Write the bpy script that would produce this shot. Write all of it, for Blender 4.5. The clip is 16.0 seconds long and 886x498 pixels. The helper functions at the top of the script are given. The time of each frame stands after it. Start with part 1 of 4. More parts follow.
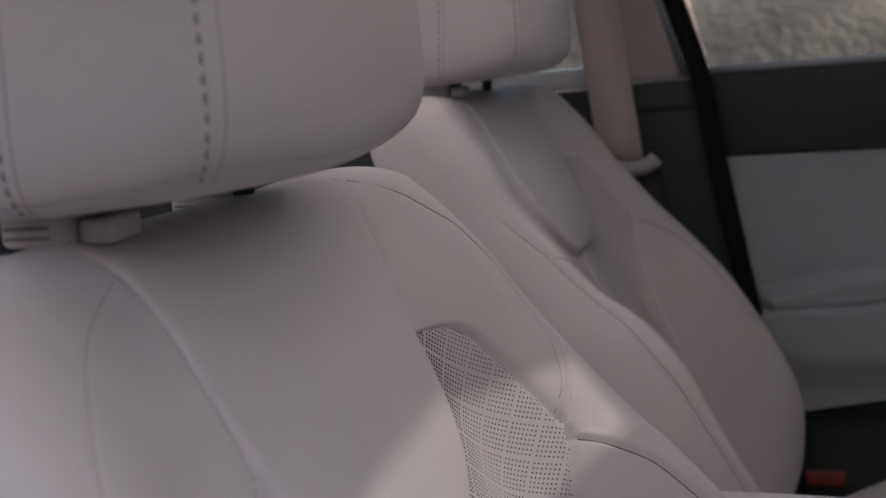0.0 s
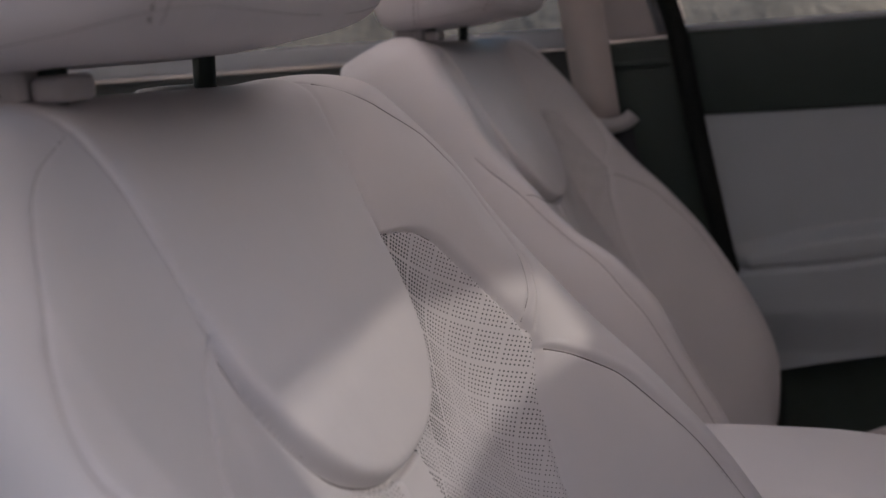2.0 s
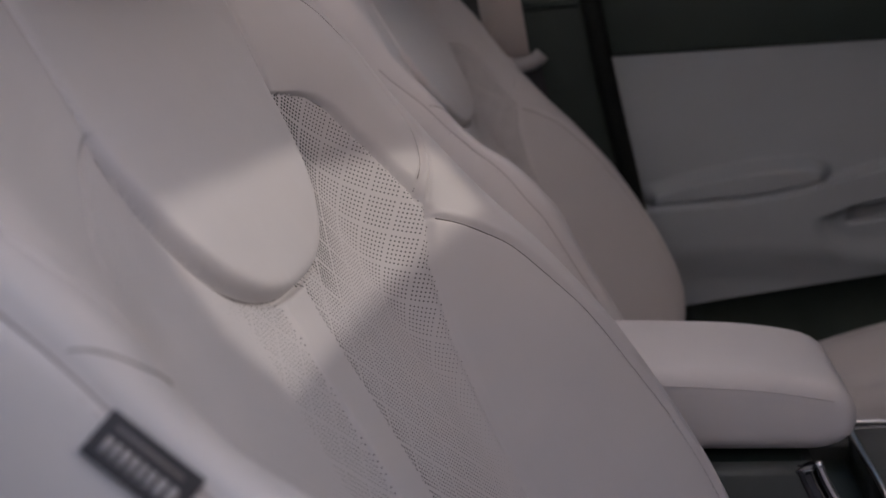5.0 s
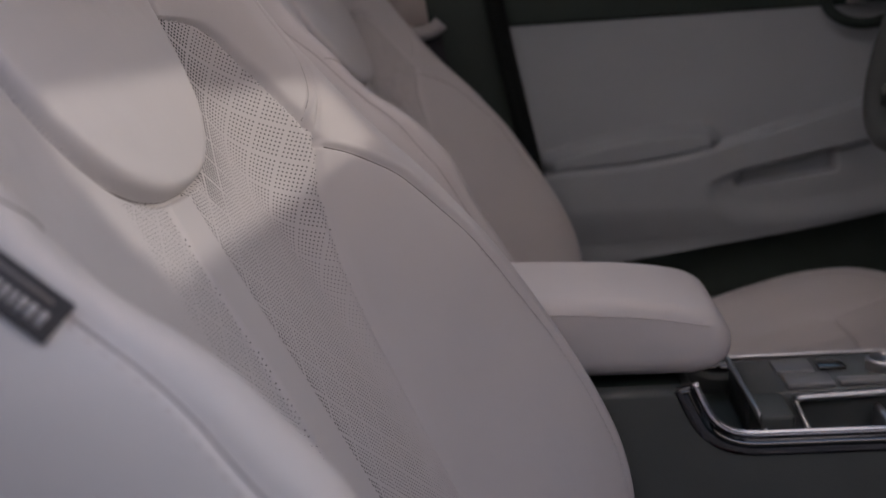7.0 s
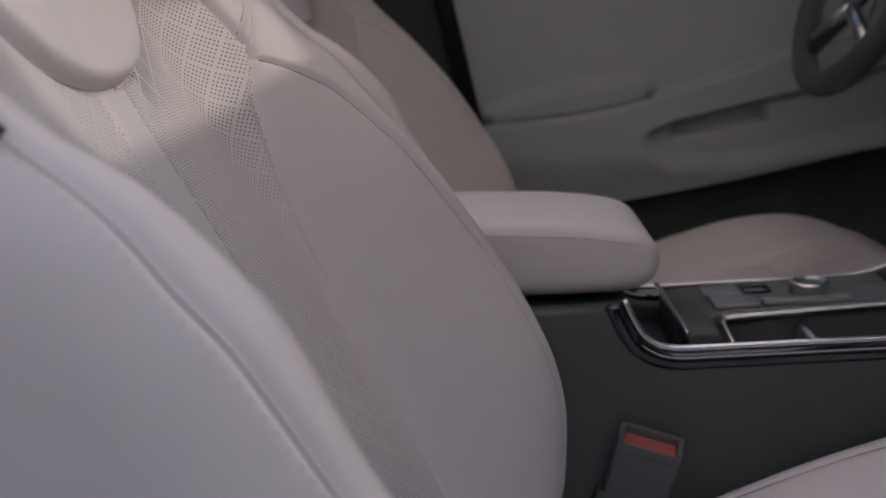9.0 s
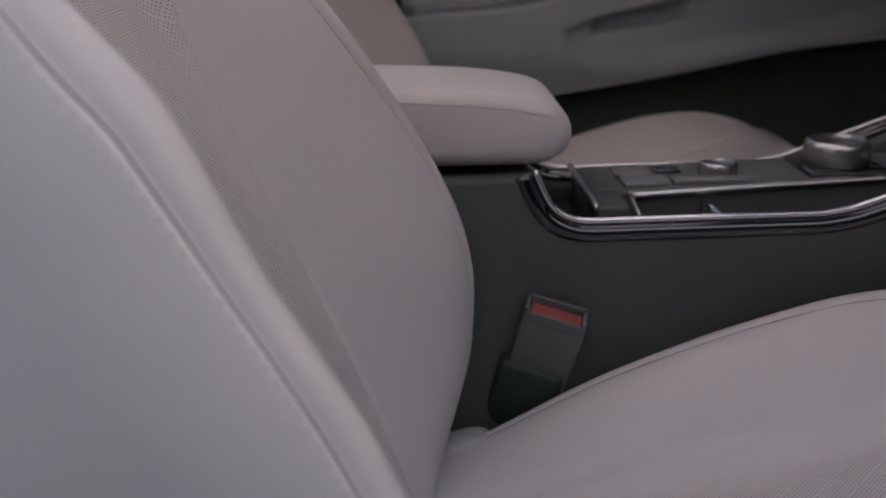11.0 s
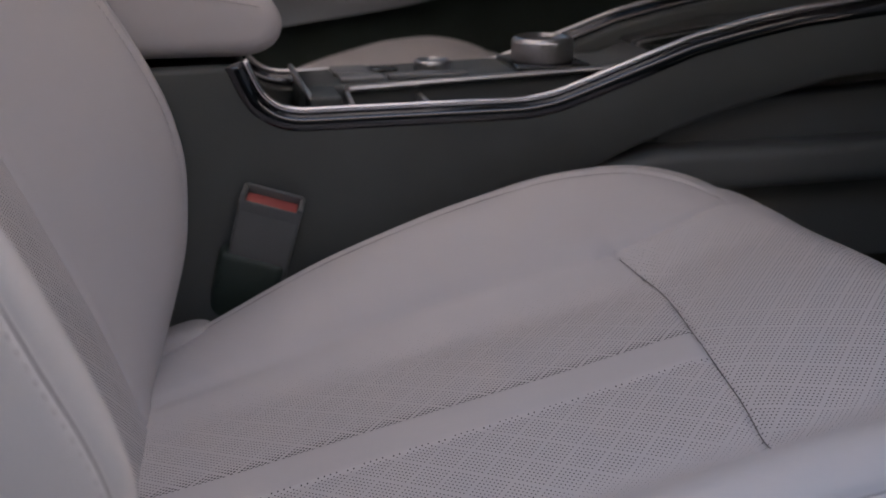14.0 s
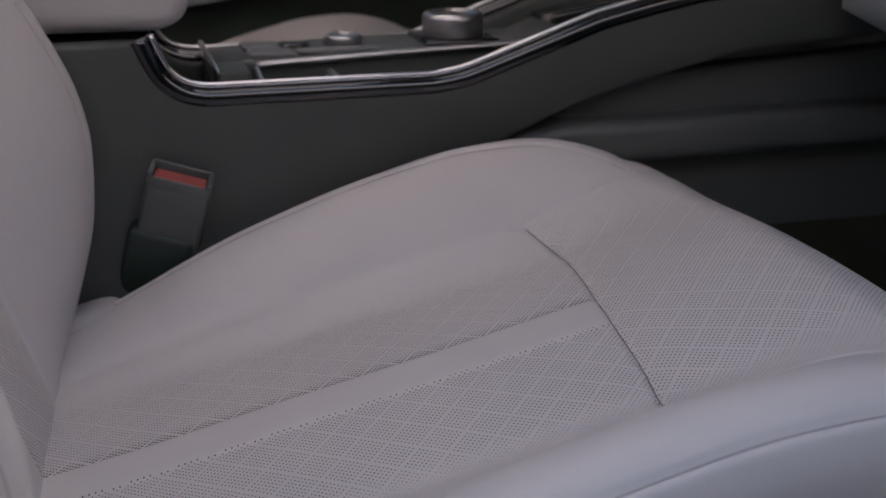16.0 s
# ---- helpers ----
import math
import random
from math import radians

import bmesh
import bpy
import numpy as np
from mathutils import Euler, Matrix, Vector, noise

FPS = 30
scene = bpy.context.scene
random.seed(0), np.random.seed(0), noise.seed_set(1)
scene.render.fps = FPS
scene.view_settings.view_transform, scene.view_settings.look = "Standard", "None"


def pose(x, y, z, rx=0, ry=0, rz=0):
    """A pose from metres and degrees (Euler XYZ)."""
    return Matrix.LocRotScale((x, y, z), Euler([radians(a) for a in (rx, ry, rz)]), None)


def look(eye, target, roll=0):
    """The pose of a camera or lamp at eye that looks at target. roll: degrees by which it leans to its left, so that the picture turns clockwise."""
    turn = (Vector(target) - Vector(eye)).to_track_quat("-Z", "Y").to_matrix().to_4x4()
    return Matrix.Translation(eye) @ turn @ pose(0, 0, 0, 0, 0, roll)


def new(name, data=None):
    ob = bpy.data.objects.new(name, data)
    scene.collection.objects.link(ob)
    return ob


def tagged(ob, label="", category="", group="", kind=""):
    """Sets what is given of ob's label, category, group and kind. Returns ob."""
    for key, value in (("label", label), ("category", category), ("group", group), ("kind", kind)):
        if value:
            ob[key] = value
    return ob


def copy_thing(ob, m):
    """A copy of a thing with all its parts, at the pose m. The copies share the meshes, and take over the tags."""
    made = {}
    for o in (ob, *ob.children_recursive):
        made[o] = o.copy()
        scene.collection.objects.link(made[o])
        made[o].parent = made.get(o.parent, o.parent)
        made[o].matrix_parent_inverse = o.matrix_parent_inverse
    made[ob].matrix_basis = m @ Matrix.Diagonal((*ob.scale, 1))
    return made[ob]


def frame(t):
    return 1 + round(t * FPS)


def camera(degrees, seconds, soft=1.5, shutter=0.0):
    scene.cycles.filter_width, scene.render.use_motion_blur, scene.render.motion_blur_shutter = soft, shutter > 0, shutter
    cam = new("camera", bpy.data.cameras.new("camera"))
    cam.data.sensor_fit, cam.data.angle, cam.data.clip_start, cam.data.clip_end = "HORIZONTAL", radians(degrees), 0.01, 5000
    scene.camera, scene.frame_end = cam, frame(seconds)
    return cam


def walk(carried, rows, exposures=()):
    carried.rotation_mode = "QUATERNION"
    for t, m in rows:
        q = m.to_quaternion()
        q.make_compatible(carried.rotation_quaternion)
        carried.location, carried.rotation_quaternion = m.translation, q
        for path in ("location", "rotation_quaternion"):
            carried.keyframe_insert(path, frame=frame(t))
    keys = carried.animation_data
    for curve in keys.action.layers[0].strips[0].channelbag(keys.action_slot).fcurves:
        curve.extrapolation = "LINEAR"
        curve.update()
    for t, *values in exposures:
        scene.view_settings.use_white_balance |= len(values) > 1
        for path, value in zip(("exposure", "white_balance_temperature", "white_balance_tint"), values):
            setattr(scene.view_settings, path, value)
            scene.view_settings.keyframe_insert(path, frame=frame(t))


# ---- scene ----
cam = camera(42.9, 16.0)
PATH = [
    (0, (0.196, -0.477, 0.954), (-0.287, 1.429, 0.59), -4.3),
    (0.5, (0.199, -0.481, 0.94), (-0.279, 1.427, 0.575), -4.3),
    (1, (0.201, -0.482, 0.927), (-0.272, 1.427, 0.56), -4.2),
    (1.5, (0.203, -0.483, 0.912), (-0.266, 1.427, 0.545), -4.2),
    (2, (0.207, -0.484, 0.9), (-0.254, 1.427, 0.529), -4.1),
    (2.5, (0.211, -0.486, 0.887), (-0.244, 1.426, 0.515), -4.1),
    (3, (0.214, -0.49, 0.873), (-0.234, 1.423, 0.5), -4.1),
    (5.5, (0.235, -0.517, 0.813), (-0.068, 1.421, 0.422), -3.8),
    (6, (0.239, -0.524, 0.801), (-0.027, 1.419, 0.409), -3.8),
    (6.5, (0.244, -0.534, 0.792), (0.019, 1.413, 0.398), -3.8),
    (7, (0.25, -0.542, 0.782), (0.059, 1.408, 0.385), -3.7),
    (7.5, (0.255, -0.55, 0.771), (0.091, 1.403, 0.371), -3.6),
    (8, (0.256, -0.556, 0.76), (0.119, 1.397, 0.355), -3.6),
    (8.5, (0.256, -0.563, 0.749), (0.138, 1.391, 0.339), -3.6),
    (11, (0.265, -0.57, 0.699), (0.299, 1.345, 0.123), -1.1),
    (11.5, (0.276, -0.578, 0.69), (0.351, 1.333, 0.103), -0.9),
    (12, (0.282, -0.584, 0.685), (0.429, 1.316, 0.076), -0.4),
    (12.5, (0.297, -0.589, 0.663), (0.499, 1.311, 0.074), -0.5),
    (13, (0.301, -0.598, 0.655), (0.578, 1.289, 0.054), -0.3),
    (13.5, (0.308, -0.606, 0.651), (0.661, 1.263, 0.031), -0.0),
    (14, (0.315, -0.612, 0.642), (0.72, 1.243, 0.014), 0.1),
    (14.5, (0.318, -0.62, 0.638), (0.769, 1.22, 0.0), 0.3),
    (15, (0.322, -0.624, 0.635), (0.807, 1.206, -0.011), 0.4),
    (15.5, (0.322, -0.624, 0.638), (0.832, 1.195, -0.018), 0.5),
    (16, (0.329, -0.625, 0.638), (0.849, 1.191, -0.02), 0.5),
]
walk(cam, [(t, look(eye, target, roll)) for t, eye, target, roll in PATH], exposures=[(0, 1.06, 6480, 12.5), (8, 1.26, 6640, 13), (16, 1.54, 6800, 11.5)])

# thin depth of field of a close lens
cam.data.dof.use_dof = True
cam.data.dof.focus_distance = 0.67
cam.data.dof.aperture_fstop = 9.0

# ---- world, sun, exposure ----
SUN_TO = Vector((0.846, 0.05, 0.53)).normalized()      # towards the sun
world = bpy.data.worlds.new("sky_world")
scene.world = world
world.use_nodes = True
wn = world.node_tree
sky = wn.nodes.new("ShaderNodeTexSky")
sky.sky_type = "NISHITA"
sky.sun_disc = False
sky.sun_elevation = math.asin(SUN_TO.z)
sky.sun_rotation = math.atan2(SUN_TO.x, SUN_TO.y)
sky.air_density, sky.dust_density = 1.2, 3.0
bg = wn.nodes["Background"]
bg.inputs["Strength"].default_value = 0.15
wn.links.new(sky.outputs[0], bg.inputs["Color"])
sun_data = bpy.data.lights.new("sun", "SUN")
sun_data.energy, sun_data.angle, sun_data.color = 2.6, radians(1.1), (1.0, 0.93, 0.86)
sun = new("sun", sun_data)
sun.matrix_world = look(SUN_TO * 20, (0, 0, 0))

# ---- helpers of this scene ----


def smooth_curve(xs, ys, soft=0.0, lo=None, hi=None):
    """A smoothed piecewise function of one number."""
    xs, ys = np.array(xs, float), np.array(ys, float)
    lo, hi = xs[0] if lo is None else lo, xs[-1] if hi is None else hi
    g = np.linspace(lo, hi, 800)
    v = np.interp(g, xs, ys)
    n = int(soft / (hi - lo) * 800)
    if n > 0:
        k = np.exp(-np.linspace(-2, 2, 4 * n + 1) ** 2)
        k /= k.sum()
        v = np.convolve(np.pad(v, 2 * n, mode="reflect", reflect_type="odd"), k, "valid")
    return lambda q: np.interp(q, g, v)


def sstep(a, b, x):
    t = np.clip((x - a) / (b - a), 0, 1)
    return t * t * (3 - 2 * t)


def mesh_of(name, verts, faces, material, smooth=True, uv=None):
    me = bpy.data.meshes.new(name)
    me.from_pydata([tuple(v) for v in verts], [], [tuple(f) for f in faces])
    if uv is not None:
        layer = me.uv_layers.new(name="flat")
        idx = np.empty(len(me.loops), np.int32)
        me.loops.foreach_get("vertex_index", idx)
        layer.data.foreach_set("uv", np.asarray(uv, np.float32)[idx].ravel())
    if material:
        me.materials.append(material)
    if smooth:
        me.shade_smooth()
    me.update()
    return me


def place(name, me, parent=None, label=""):
    ob = new(name, me)
    if parent is not None:
        ob.parent = parent
    if label:
        ob["label"] = label
    return ob


def part(name, bm, material, parent=None, label="", smooth=True):
    me = bpy.data.meshes.new(name)
    bm.to_mesh(me)
    bm.free()
    me.materials.append(material)
    if smooth:
        me.shade_smooth()
    return place(name, me, parent, label)


def grid_faces(rows, cols, wrap=False):
    r, c = np.meshgrid(np.arange(rows - 1), np.arange(cols if wrap else cols - 1), indexing="ij")
    c2 = (c + 1) % cols
    return np.stack([r * cols + c, r * cols + c2, (r + 1) * cols + c2, (r + 1) * cols + c], -1).reshape(-1, 4)


def box_bm(lo, hi, bevel=0.004, segments=3, bm=None):
    bm = bm or bmesh.new()
    made = bmesh.ops.create_cube(bm, size=1.0)
    for v in made["verts"]:
        for i in range(3):
            v.co[i] = lo[i] if v.co[i] < 0 else hi[i]
    if bevel:
        edges = list({e for v in made["verts"] for e in v.link_edges})
        bmesh.ops.bevel(bm, geom=edges, offset=bevel, segments=segments, profile=0.5, affect="EDGES")
    return bm


def profile_bm(points, y0, y1, bevel=0.004, segments=3):
    """An outline in x and z, drawn out from y0 to y1 with rounded rims."""
    bm = bmesh.new()
    a = [bm.verts.new((x, y0, z)) for x, z in points]
    b = [bm.verts.new((x, y1, z)) for x, z in points]
    n = len(points)
    bm.faces.new(a)
    bm.faces.new(b[::-1])
    for i in range(n):
        bm.faces.new((a[i], b[i], b[(i + 1) % n], a[(i + 1) % n]))
    bmesh.ops.recalc_face_normals(bm, faces=bm.faces)
    if bevel:
        rim = [e for e in bm.edges if abs(e.verts[0].co.y - e.verts[1].co.y) < 1e-6]
        bmesh.ops.bevel(bm, geom=rim, offset=bevel, segments=segments, profile=0.5, affect="EDGES")
    return bm


def sweep_bm(path, section, up=(0, 0, 1), closed=False, bm=None):
    """A section of (side, up) points carried along a path."""
    bm = bm or bmesh.new()
    path = [Vector(p) for p in path]
    rings = []
    for i, p in enumerate(path):
        d = path[(i + 1) % len(path) if closed else min(i + 1, len(path) - 1)] - path[i - 1 if closed or i > 0 else 0]
        d.normalize()
        side = d.cross(Vector(up)).normalized()
        top = side.cross(d)
        rings.append([bm.verts.new(p + side * a + top * b) for a, b in section])
    n = len(section)
    for i in range(len(rings) if closed else len(rings) - 1):
        r, q = rings[i], rings[(i + 1) % len(rings)]
        for j in range(n):
            bm.faces.new((r[j], r[(j + 1) % n], q[(j + 1) % n], q[j]))
    if not closed:
        bm.faces.new(rings[0][::-1])
        bm.faces.new(rings[-1])
    bmesh.ops.recalc_face_normals(bm, faces=bm.faces)
    return bm


def circle(r, n=12, squash=1.0):
    return [(r * math.cos(2 * math.pi * i / n), squash * r * math.sin(2 * math.pi * i / n)) for i in range(n)]


def dense(points, step=0.006, soft=2):
    """A polyline made dense and rounded."""
    p = np.array(points, float)
    d = np.r_[0, np.cumsum(np.linalg.norm(np.diff(p, axis=0), axis=1))]
    g = np.linspace(0, d[-1], max(8, int(d[-1] / step)))
    q = np.stack([np.interp(g, d, p[:, i]) for i in range(p.shape[1])], -1)
    for _ in range(soft):
        q[1:-1] = 0.25 * q[:-2] + 0.5 * q[1:-1] + 0.25 * q[2:]
    return q


# ---- materials ----


def material(name, colour, rough=0.5, metal=0.0, spread=0.06, grain=0.0012, bump=0.15, blotch=0.05, coat=0.0, spec=0.5, rough_spread=0.08):
    m = bpy.data.materials.new(name)
    m.use_nodes = True
    nt = m.node_tree
    b = nt.nodes["Principled BSDF"]
    co = nt.nodes.new("ShaderNodeTexCoord").outputs["Object"]

    def noise_at(size, detail=4.0):
        n = nt.nodes.new("ShaderNodeTexNoise")
        n.inputs["Scale"].default_value = 1.0 / size
        n.inputs["Detail"].default_value = detail
        nt.links.new(co, n.inputs["Vector"])
        return n.outputs["Fac"]

    big, fine = noise_at(blotch), noise_at(grain, 2.0)
    ramp = nt.nodes.new("ShaderNodeMix")
    ramp.data_type = "RGBA"
    ramp.inputs["A"].default_value = (*[c * (1 - spread) for c in colour], 1)
    ramp.inputs["B"].default_value = (*[min(1, c * (1 + spread)) for c in colour], 1)
    nt.links.new(big, ramp.inputs["Factor"])
    nt.links.new(ramp.outputs["Result"], b.inputs["Base Color"])
    rr = nt.nodes.new("ShaderNodeMapRange")
    rr.inputs["To Min"].default_value, rr.inputs["To Max"].default_value = rough - rough_spread, rough + rough_spread
    nt.links.new(fine, rr.inputs["Value"])
    nt.links.new(rr.outputs["Result"], b.inputs["Roughness"])
    b.inputs["Metallic"].default_value = metal
    b.inputs["Coat Weight"].default_value = coat
    b.inputs["Specular IOR Level"].default_value = spec
    if bump:
        bp = nt.nodes.new("ShaderNodeBump")
        bp.inputs["Strength"].default_value = bump
        bp.inputs["Distance"].default_value = grain * 0.5
        nt.links.new(fine, bp.inputs["Height"])
        nt.links.new(bp.outputs["Normal"], b.inputs["Normal"])
    m["tip"] = 0
    return m


def leather(name, colour, holes=False, strip=True, pitch=0.0026, tongue=False):
    """Fine-grained seat leather; with holes, a punched pattern of small diamonds of dots."""
    m = material(name, colour, 0.48, spread=0.035, grain=0.0009, bump=0.22, blotch=0.06, spec=0.42)
    nt = m.node_tree
    b = nt.nodes["Principled BSDF"]
    grain_bump = [n for n in nt.nodes if n.type == "BUMP"][0]
    co = nt.nodes.new("ShaderNodeTexCoord")
    wr = nt.nodes.new("ShaderNodeTexNoise")
    wr.inputs["Scale"].default_value = 28.0
    wr.inputs["Detail"].default_value = 3.0
    nt.links.new(co.outputs["Object"], wr.inputs["Vector"])
    soft = nt.nodes.new("ShaderNodeBump")
    soft.inputs["Strength"].default_value, soft.inputs["Distance"].default_value = 0.25, 0.004
    nt.links.new(wr.outputs["Fac"], soft.inputs["Height"])
    nt.links.new(soft.outputs["Normal"], grain_bump.inputs["Normal"])
    if not holes:
        return m

    def calc(op, a, c=None):
        n = nt.nodes.new("ShaderNodeMath")
        n.operation = op
        for i, v in enumerate((a, c)):
            if v is None:
                continue
            if isinstance(v, (int, float)):
                n.inputs[i].default_value = v
            else:
                nt.links.new(v, n.inputs[i])
        return n.outputs[0]

    sep = nt.nodes.new("ShaderNodeSeparateXYZ")
    nt.links.new(co.outputs["UV"], sep.inputs[0])
    u, v = sep.outputs[0], sep.outputs[1]
    # square blocks of seven by seven holes, set at forty-five degrees
    a = calc("DIVIDE", calc("ADD", calc("MULTIPLY", calc("ADD", u, v), 0.7071), 10.4), pitch)
    c = calc("DIVIDE", calc("ADD", calc("MULTIPLY", calc("SUBTRACT", u, v), 0.7071), 10.4), pitch)
    i, j = calc("MODULO", a, 7.55), calc("MODULO", c, 7.55)
    du, dv = calc("SUBTRACT", calc("FRACT", i), 0.5), calc("SUBTRACT", calc("FRACT", j), 0.5)
    dist = calc("SQRT", calc("ADD", calc("MULTIPLY", du, du), calc("MULTIPLY", dv, dv)))
    keep = calc("MULTIPLY", calc("LESS_THAN", i, 7.0), calc("LESS_THAN", j, 7.0))
    near = nt.nodes.new("ShaderNodeMapRange")          # holes grow towards the centre strip
    near.inputs["From Min"].default_value, near.inputs["From Max"].default_value = 0.0190, 0.0310
    near.inputs["To Min"].default_value, near.inputs["To Max"].default_value = 0.34, 0.168 if tongue else 0.152
    nt.links.new(calc("ADD", u, calc("MULTIPLY", calc("LESS_THAN", u, 0.0), 1.0)) if strip else calc("ADD", calc("ABSOLUTE", u), 1.0), near.inputs["Value"])
    size = near.outputs["Result"]
    thin = nt.nodes.new("ShaderNodeMapRange")          # and thin out towards the bolsters
    thin.inputs["From Min"].default_value, thin.inputs["From Max"].default_value = (0.095, 0.148) if strip else (0.105, 0.165)
    nt.links.new(calc("ABSOLUTE", u), thin.inputs["Value"])
    amount = calc("MULTIPLY", thin.outputs["Result"], calc("MINIMUM", calc("MAXIMUM", calc("DIVIDE", calc("SUBTRACT", 0.42, v), 0.14), 0.0), 1.0)) if tongue else thin.outputs["Result"]
    size = calc("SUBTRACT", size, calc("MULTIPLY", amount, 0.22 if strip else 0.15))
    if tongue:                                         # larger holes along the rim of the raised panel
        low = calc("MAXIMUM", calc("DIVIDE", calc("SUBTRACT", 0.555, v), 0.088), 0.0)
        side = calc("DIVIDE", calc("MAXIMUM", u, 0.0), 0.104)
        reach = calc("POWER", calc("ADD", calc("POWER", side, 2.5), calc("POWER", low, 2.5)), 0.4)
        grow = calc("MINIMUM", calc("MAXIMUM", calc("DIVIDE", calc("SUBTRACT", 1.36, reach), 0.22), 0.0), 1.0)
        rim = calc("MULTIPLY", grow, calc("GREATER_THAN", u, 0.05))
        size = calc("MULTIPLY", size, calc("SUBTRACT", 1.0, calc("MULTIPLY", calc("LESS_THAN", u, 0.0), calc("ADD", 0.25, calc("MULTIPLY", calc("LESS_THAN", u, -0.06), 0.6)))))
        size = calc("ADD", size, calc("MULTIPLY", rim, 0.15))
    hole = nt.nodes.new("ShaderNodeMapRange")
    hole.interpolation_type = "SMOOTHSTEP"
    nt.links.new(dist, hole.inputs["Value"])
    nt.links.new(size, hole.inputs["From Min"])
    nt.links.new(calc("ADD", size, 0.06), hole.inputs["From Max"])
    hole.inputs["To Min"].default_value, hole.inputs["To Max"].default_value = 1.0, 0.0
    mask = calc("MULTIPLY", hole.outputs["Result"], keep)
    mix = nt.nodes.new("ShaderNodeMix")
    mix.data_type = "RGBA"
    nt.links.new(mask, mix.inputs["Factor"])
    old = b.inputs["Base Color"].links[0].from_socket
    nt.links.new(old, mix.inputs["A"])
    mix.inputs["B"].default_value = (0.022, 0.020, 0.022, 1)
    nt.links.new(mix.outputs["Result"], b.inputs["Base Color"])
    hb = nt.nodes.new("ShaderNodeBump")
    hb.invert = True
    hb.inputs["Strength"].default_value, hb.inputs["Distance"].default_value = 0.3, 0.0005
    nt.links.new(mask, hb.inputs["Height"])
    nt.links.new(grain_bump.outputs["Normal"], hb.inputs["Normal"])
    nt.links.new(hb.outputs["Normal"], b.inputs["Normal"])
    return m


LEATHER = leather("pale_leather", (0.59, 0.557, 0.562))
PUNCHED = leather("punched_leather", (0.59, 0.557, 0.562), holes=True)
PUNCHED_BACK = leather("punched_back_leather", (0.59, 0.557, 0.562), holes=True, tongue=True)
PUNCHED_EVEN = leather("evenly_punched_leather", (0.59, 0.557, 0.562), holes=True, strip=False)
THREAD = material("seam_thread", (0.20, 0.18, 0.18), 0.8, bump=0.3, grain=0.0006)
PLASTIC_PALE = material("pale_plastic", (0.48, 0.45, 0.45), 0.45, bump=0.1)
PLASTIC_DARK = material("charcoal_plastic", (0.066, 0.072, 0.070), 0.55, spread=0.12, grain=0.0012, bump=0.3)
PLASTIC_BLACK = material("black_plastic", (0.025, 0.038, 0.031), 0.5, spread=0.15, bump=0.2)
PANEL_GREY = material("grey_door_vinyl", (0.39, 0.415, 0.44), 0.55, spread=0.04, grain=0.0014, bump=0.25)
DARK_CHROME = material("dark_chrome", (0.10, 0.10, 0.105), 0.05, metal=1.0, spread=0.05, bump=0.02, rough_spread=0.03)
GLOSS_BLACK = material("gloss_black", (0.012, 0.012, 0.013), 0.08, spread=0.1, bump=0.02, coat=0.6, rough_spread=0.03)
CHROME = material("satin_chrome", (0.72, 0.70, 0.72), 0.16, metal=1.0, spread=0.03, bump=0.02, rough_spread=0.04)
BRUSHED = material("brushed_metal", (0.60, 0.59, 0.60), 0.30, metal=1.0, spread=0.06, bump=0.05)
RED = material("red_button", (0.36, 0.085, 0.075), 0.4, bump=0.05)
CARPET = material("dark_carpet", (0.060, 0.078, 0.068), 0.95, spread=0.3, grain=0.002, bump=0.8)
BELT = material("belt_webbing", (0.52, 0.45, 0.42), 0.7, grain=0.0015, bump=0.4)
BEIGE = material("beige_trim", (0.50, 0.44, 0.42), 0.6, bump=0.2)
SILVER = material("sill_strip", (0.30, 0.31, 0.33), 0.3, metal=0.5, bump=0.05)
RUBBER = material("black_rubber", (0.012, 0.014, 0.013), 0.85, spread=0.15, bump=0.2, spec=0.2)
PALED_SILL = material("paled_sill", (0.70, 0.71, 0.74), 0.3, spread=0.03, bump=0.02, coat=0.4)
PANEL_DARK = material("satin_grey_plastic", (0.108, 0.114, 0.113), 0.38, spread=0.08, bump=0.1)
SATIN = material("satin_switch_plastic", (0.19, 0.19, 0.195), 0.35, spread=0.06, bump=0.05)
SEAM_SOFT = material("pale_seam", (0.40, 0.37, 0.375), 0.7, bump=0.2, grain=0.0006)
STITCH = material("pale_thread", (0.52, 0.485, 0.49), 0.8, bump=0.3, grain=0.0006)
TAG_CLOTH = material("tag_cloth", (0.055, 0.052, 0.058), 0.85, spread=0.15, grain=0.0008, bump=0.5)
TAG_INK = material("tag_ink", (0.38, 0.36, 0.37), 0.8, bump=0.2)
HEADLINER = material("headliner", (0.42, 0.40, 0.39), 0.9, bump=0.3)
PAINT = material("orange_edge", (0.32, 0.06, 0.015), 0.3, bump=0.03, coat=0.5)
# pale colour of the unseen near bank, added to bounce warm light onto the seat
BOUNCE_BANK = material("pale_bounce_bank", (0.70, 0.60, 0.55), 0.95, spread=0.35, grain=0.05, bump=0.6, blotch=0.7)
# dark colour for unseen ground and wall, chosen to cut light bounced from below
LOW_BOUNCE = material("dark_low_bounce", (0.065, 0.063, 0.062), 0.9, spread=0.25, grain=0.02, bump=0.5, blotch=0.5)
BRUSH = material("dry_grass_bank", (0.19, 0.15, 0.125), 0.95, spread=0.55, grain=0.06, bump=1.0, blotch=0.28)



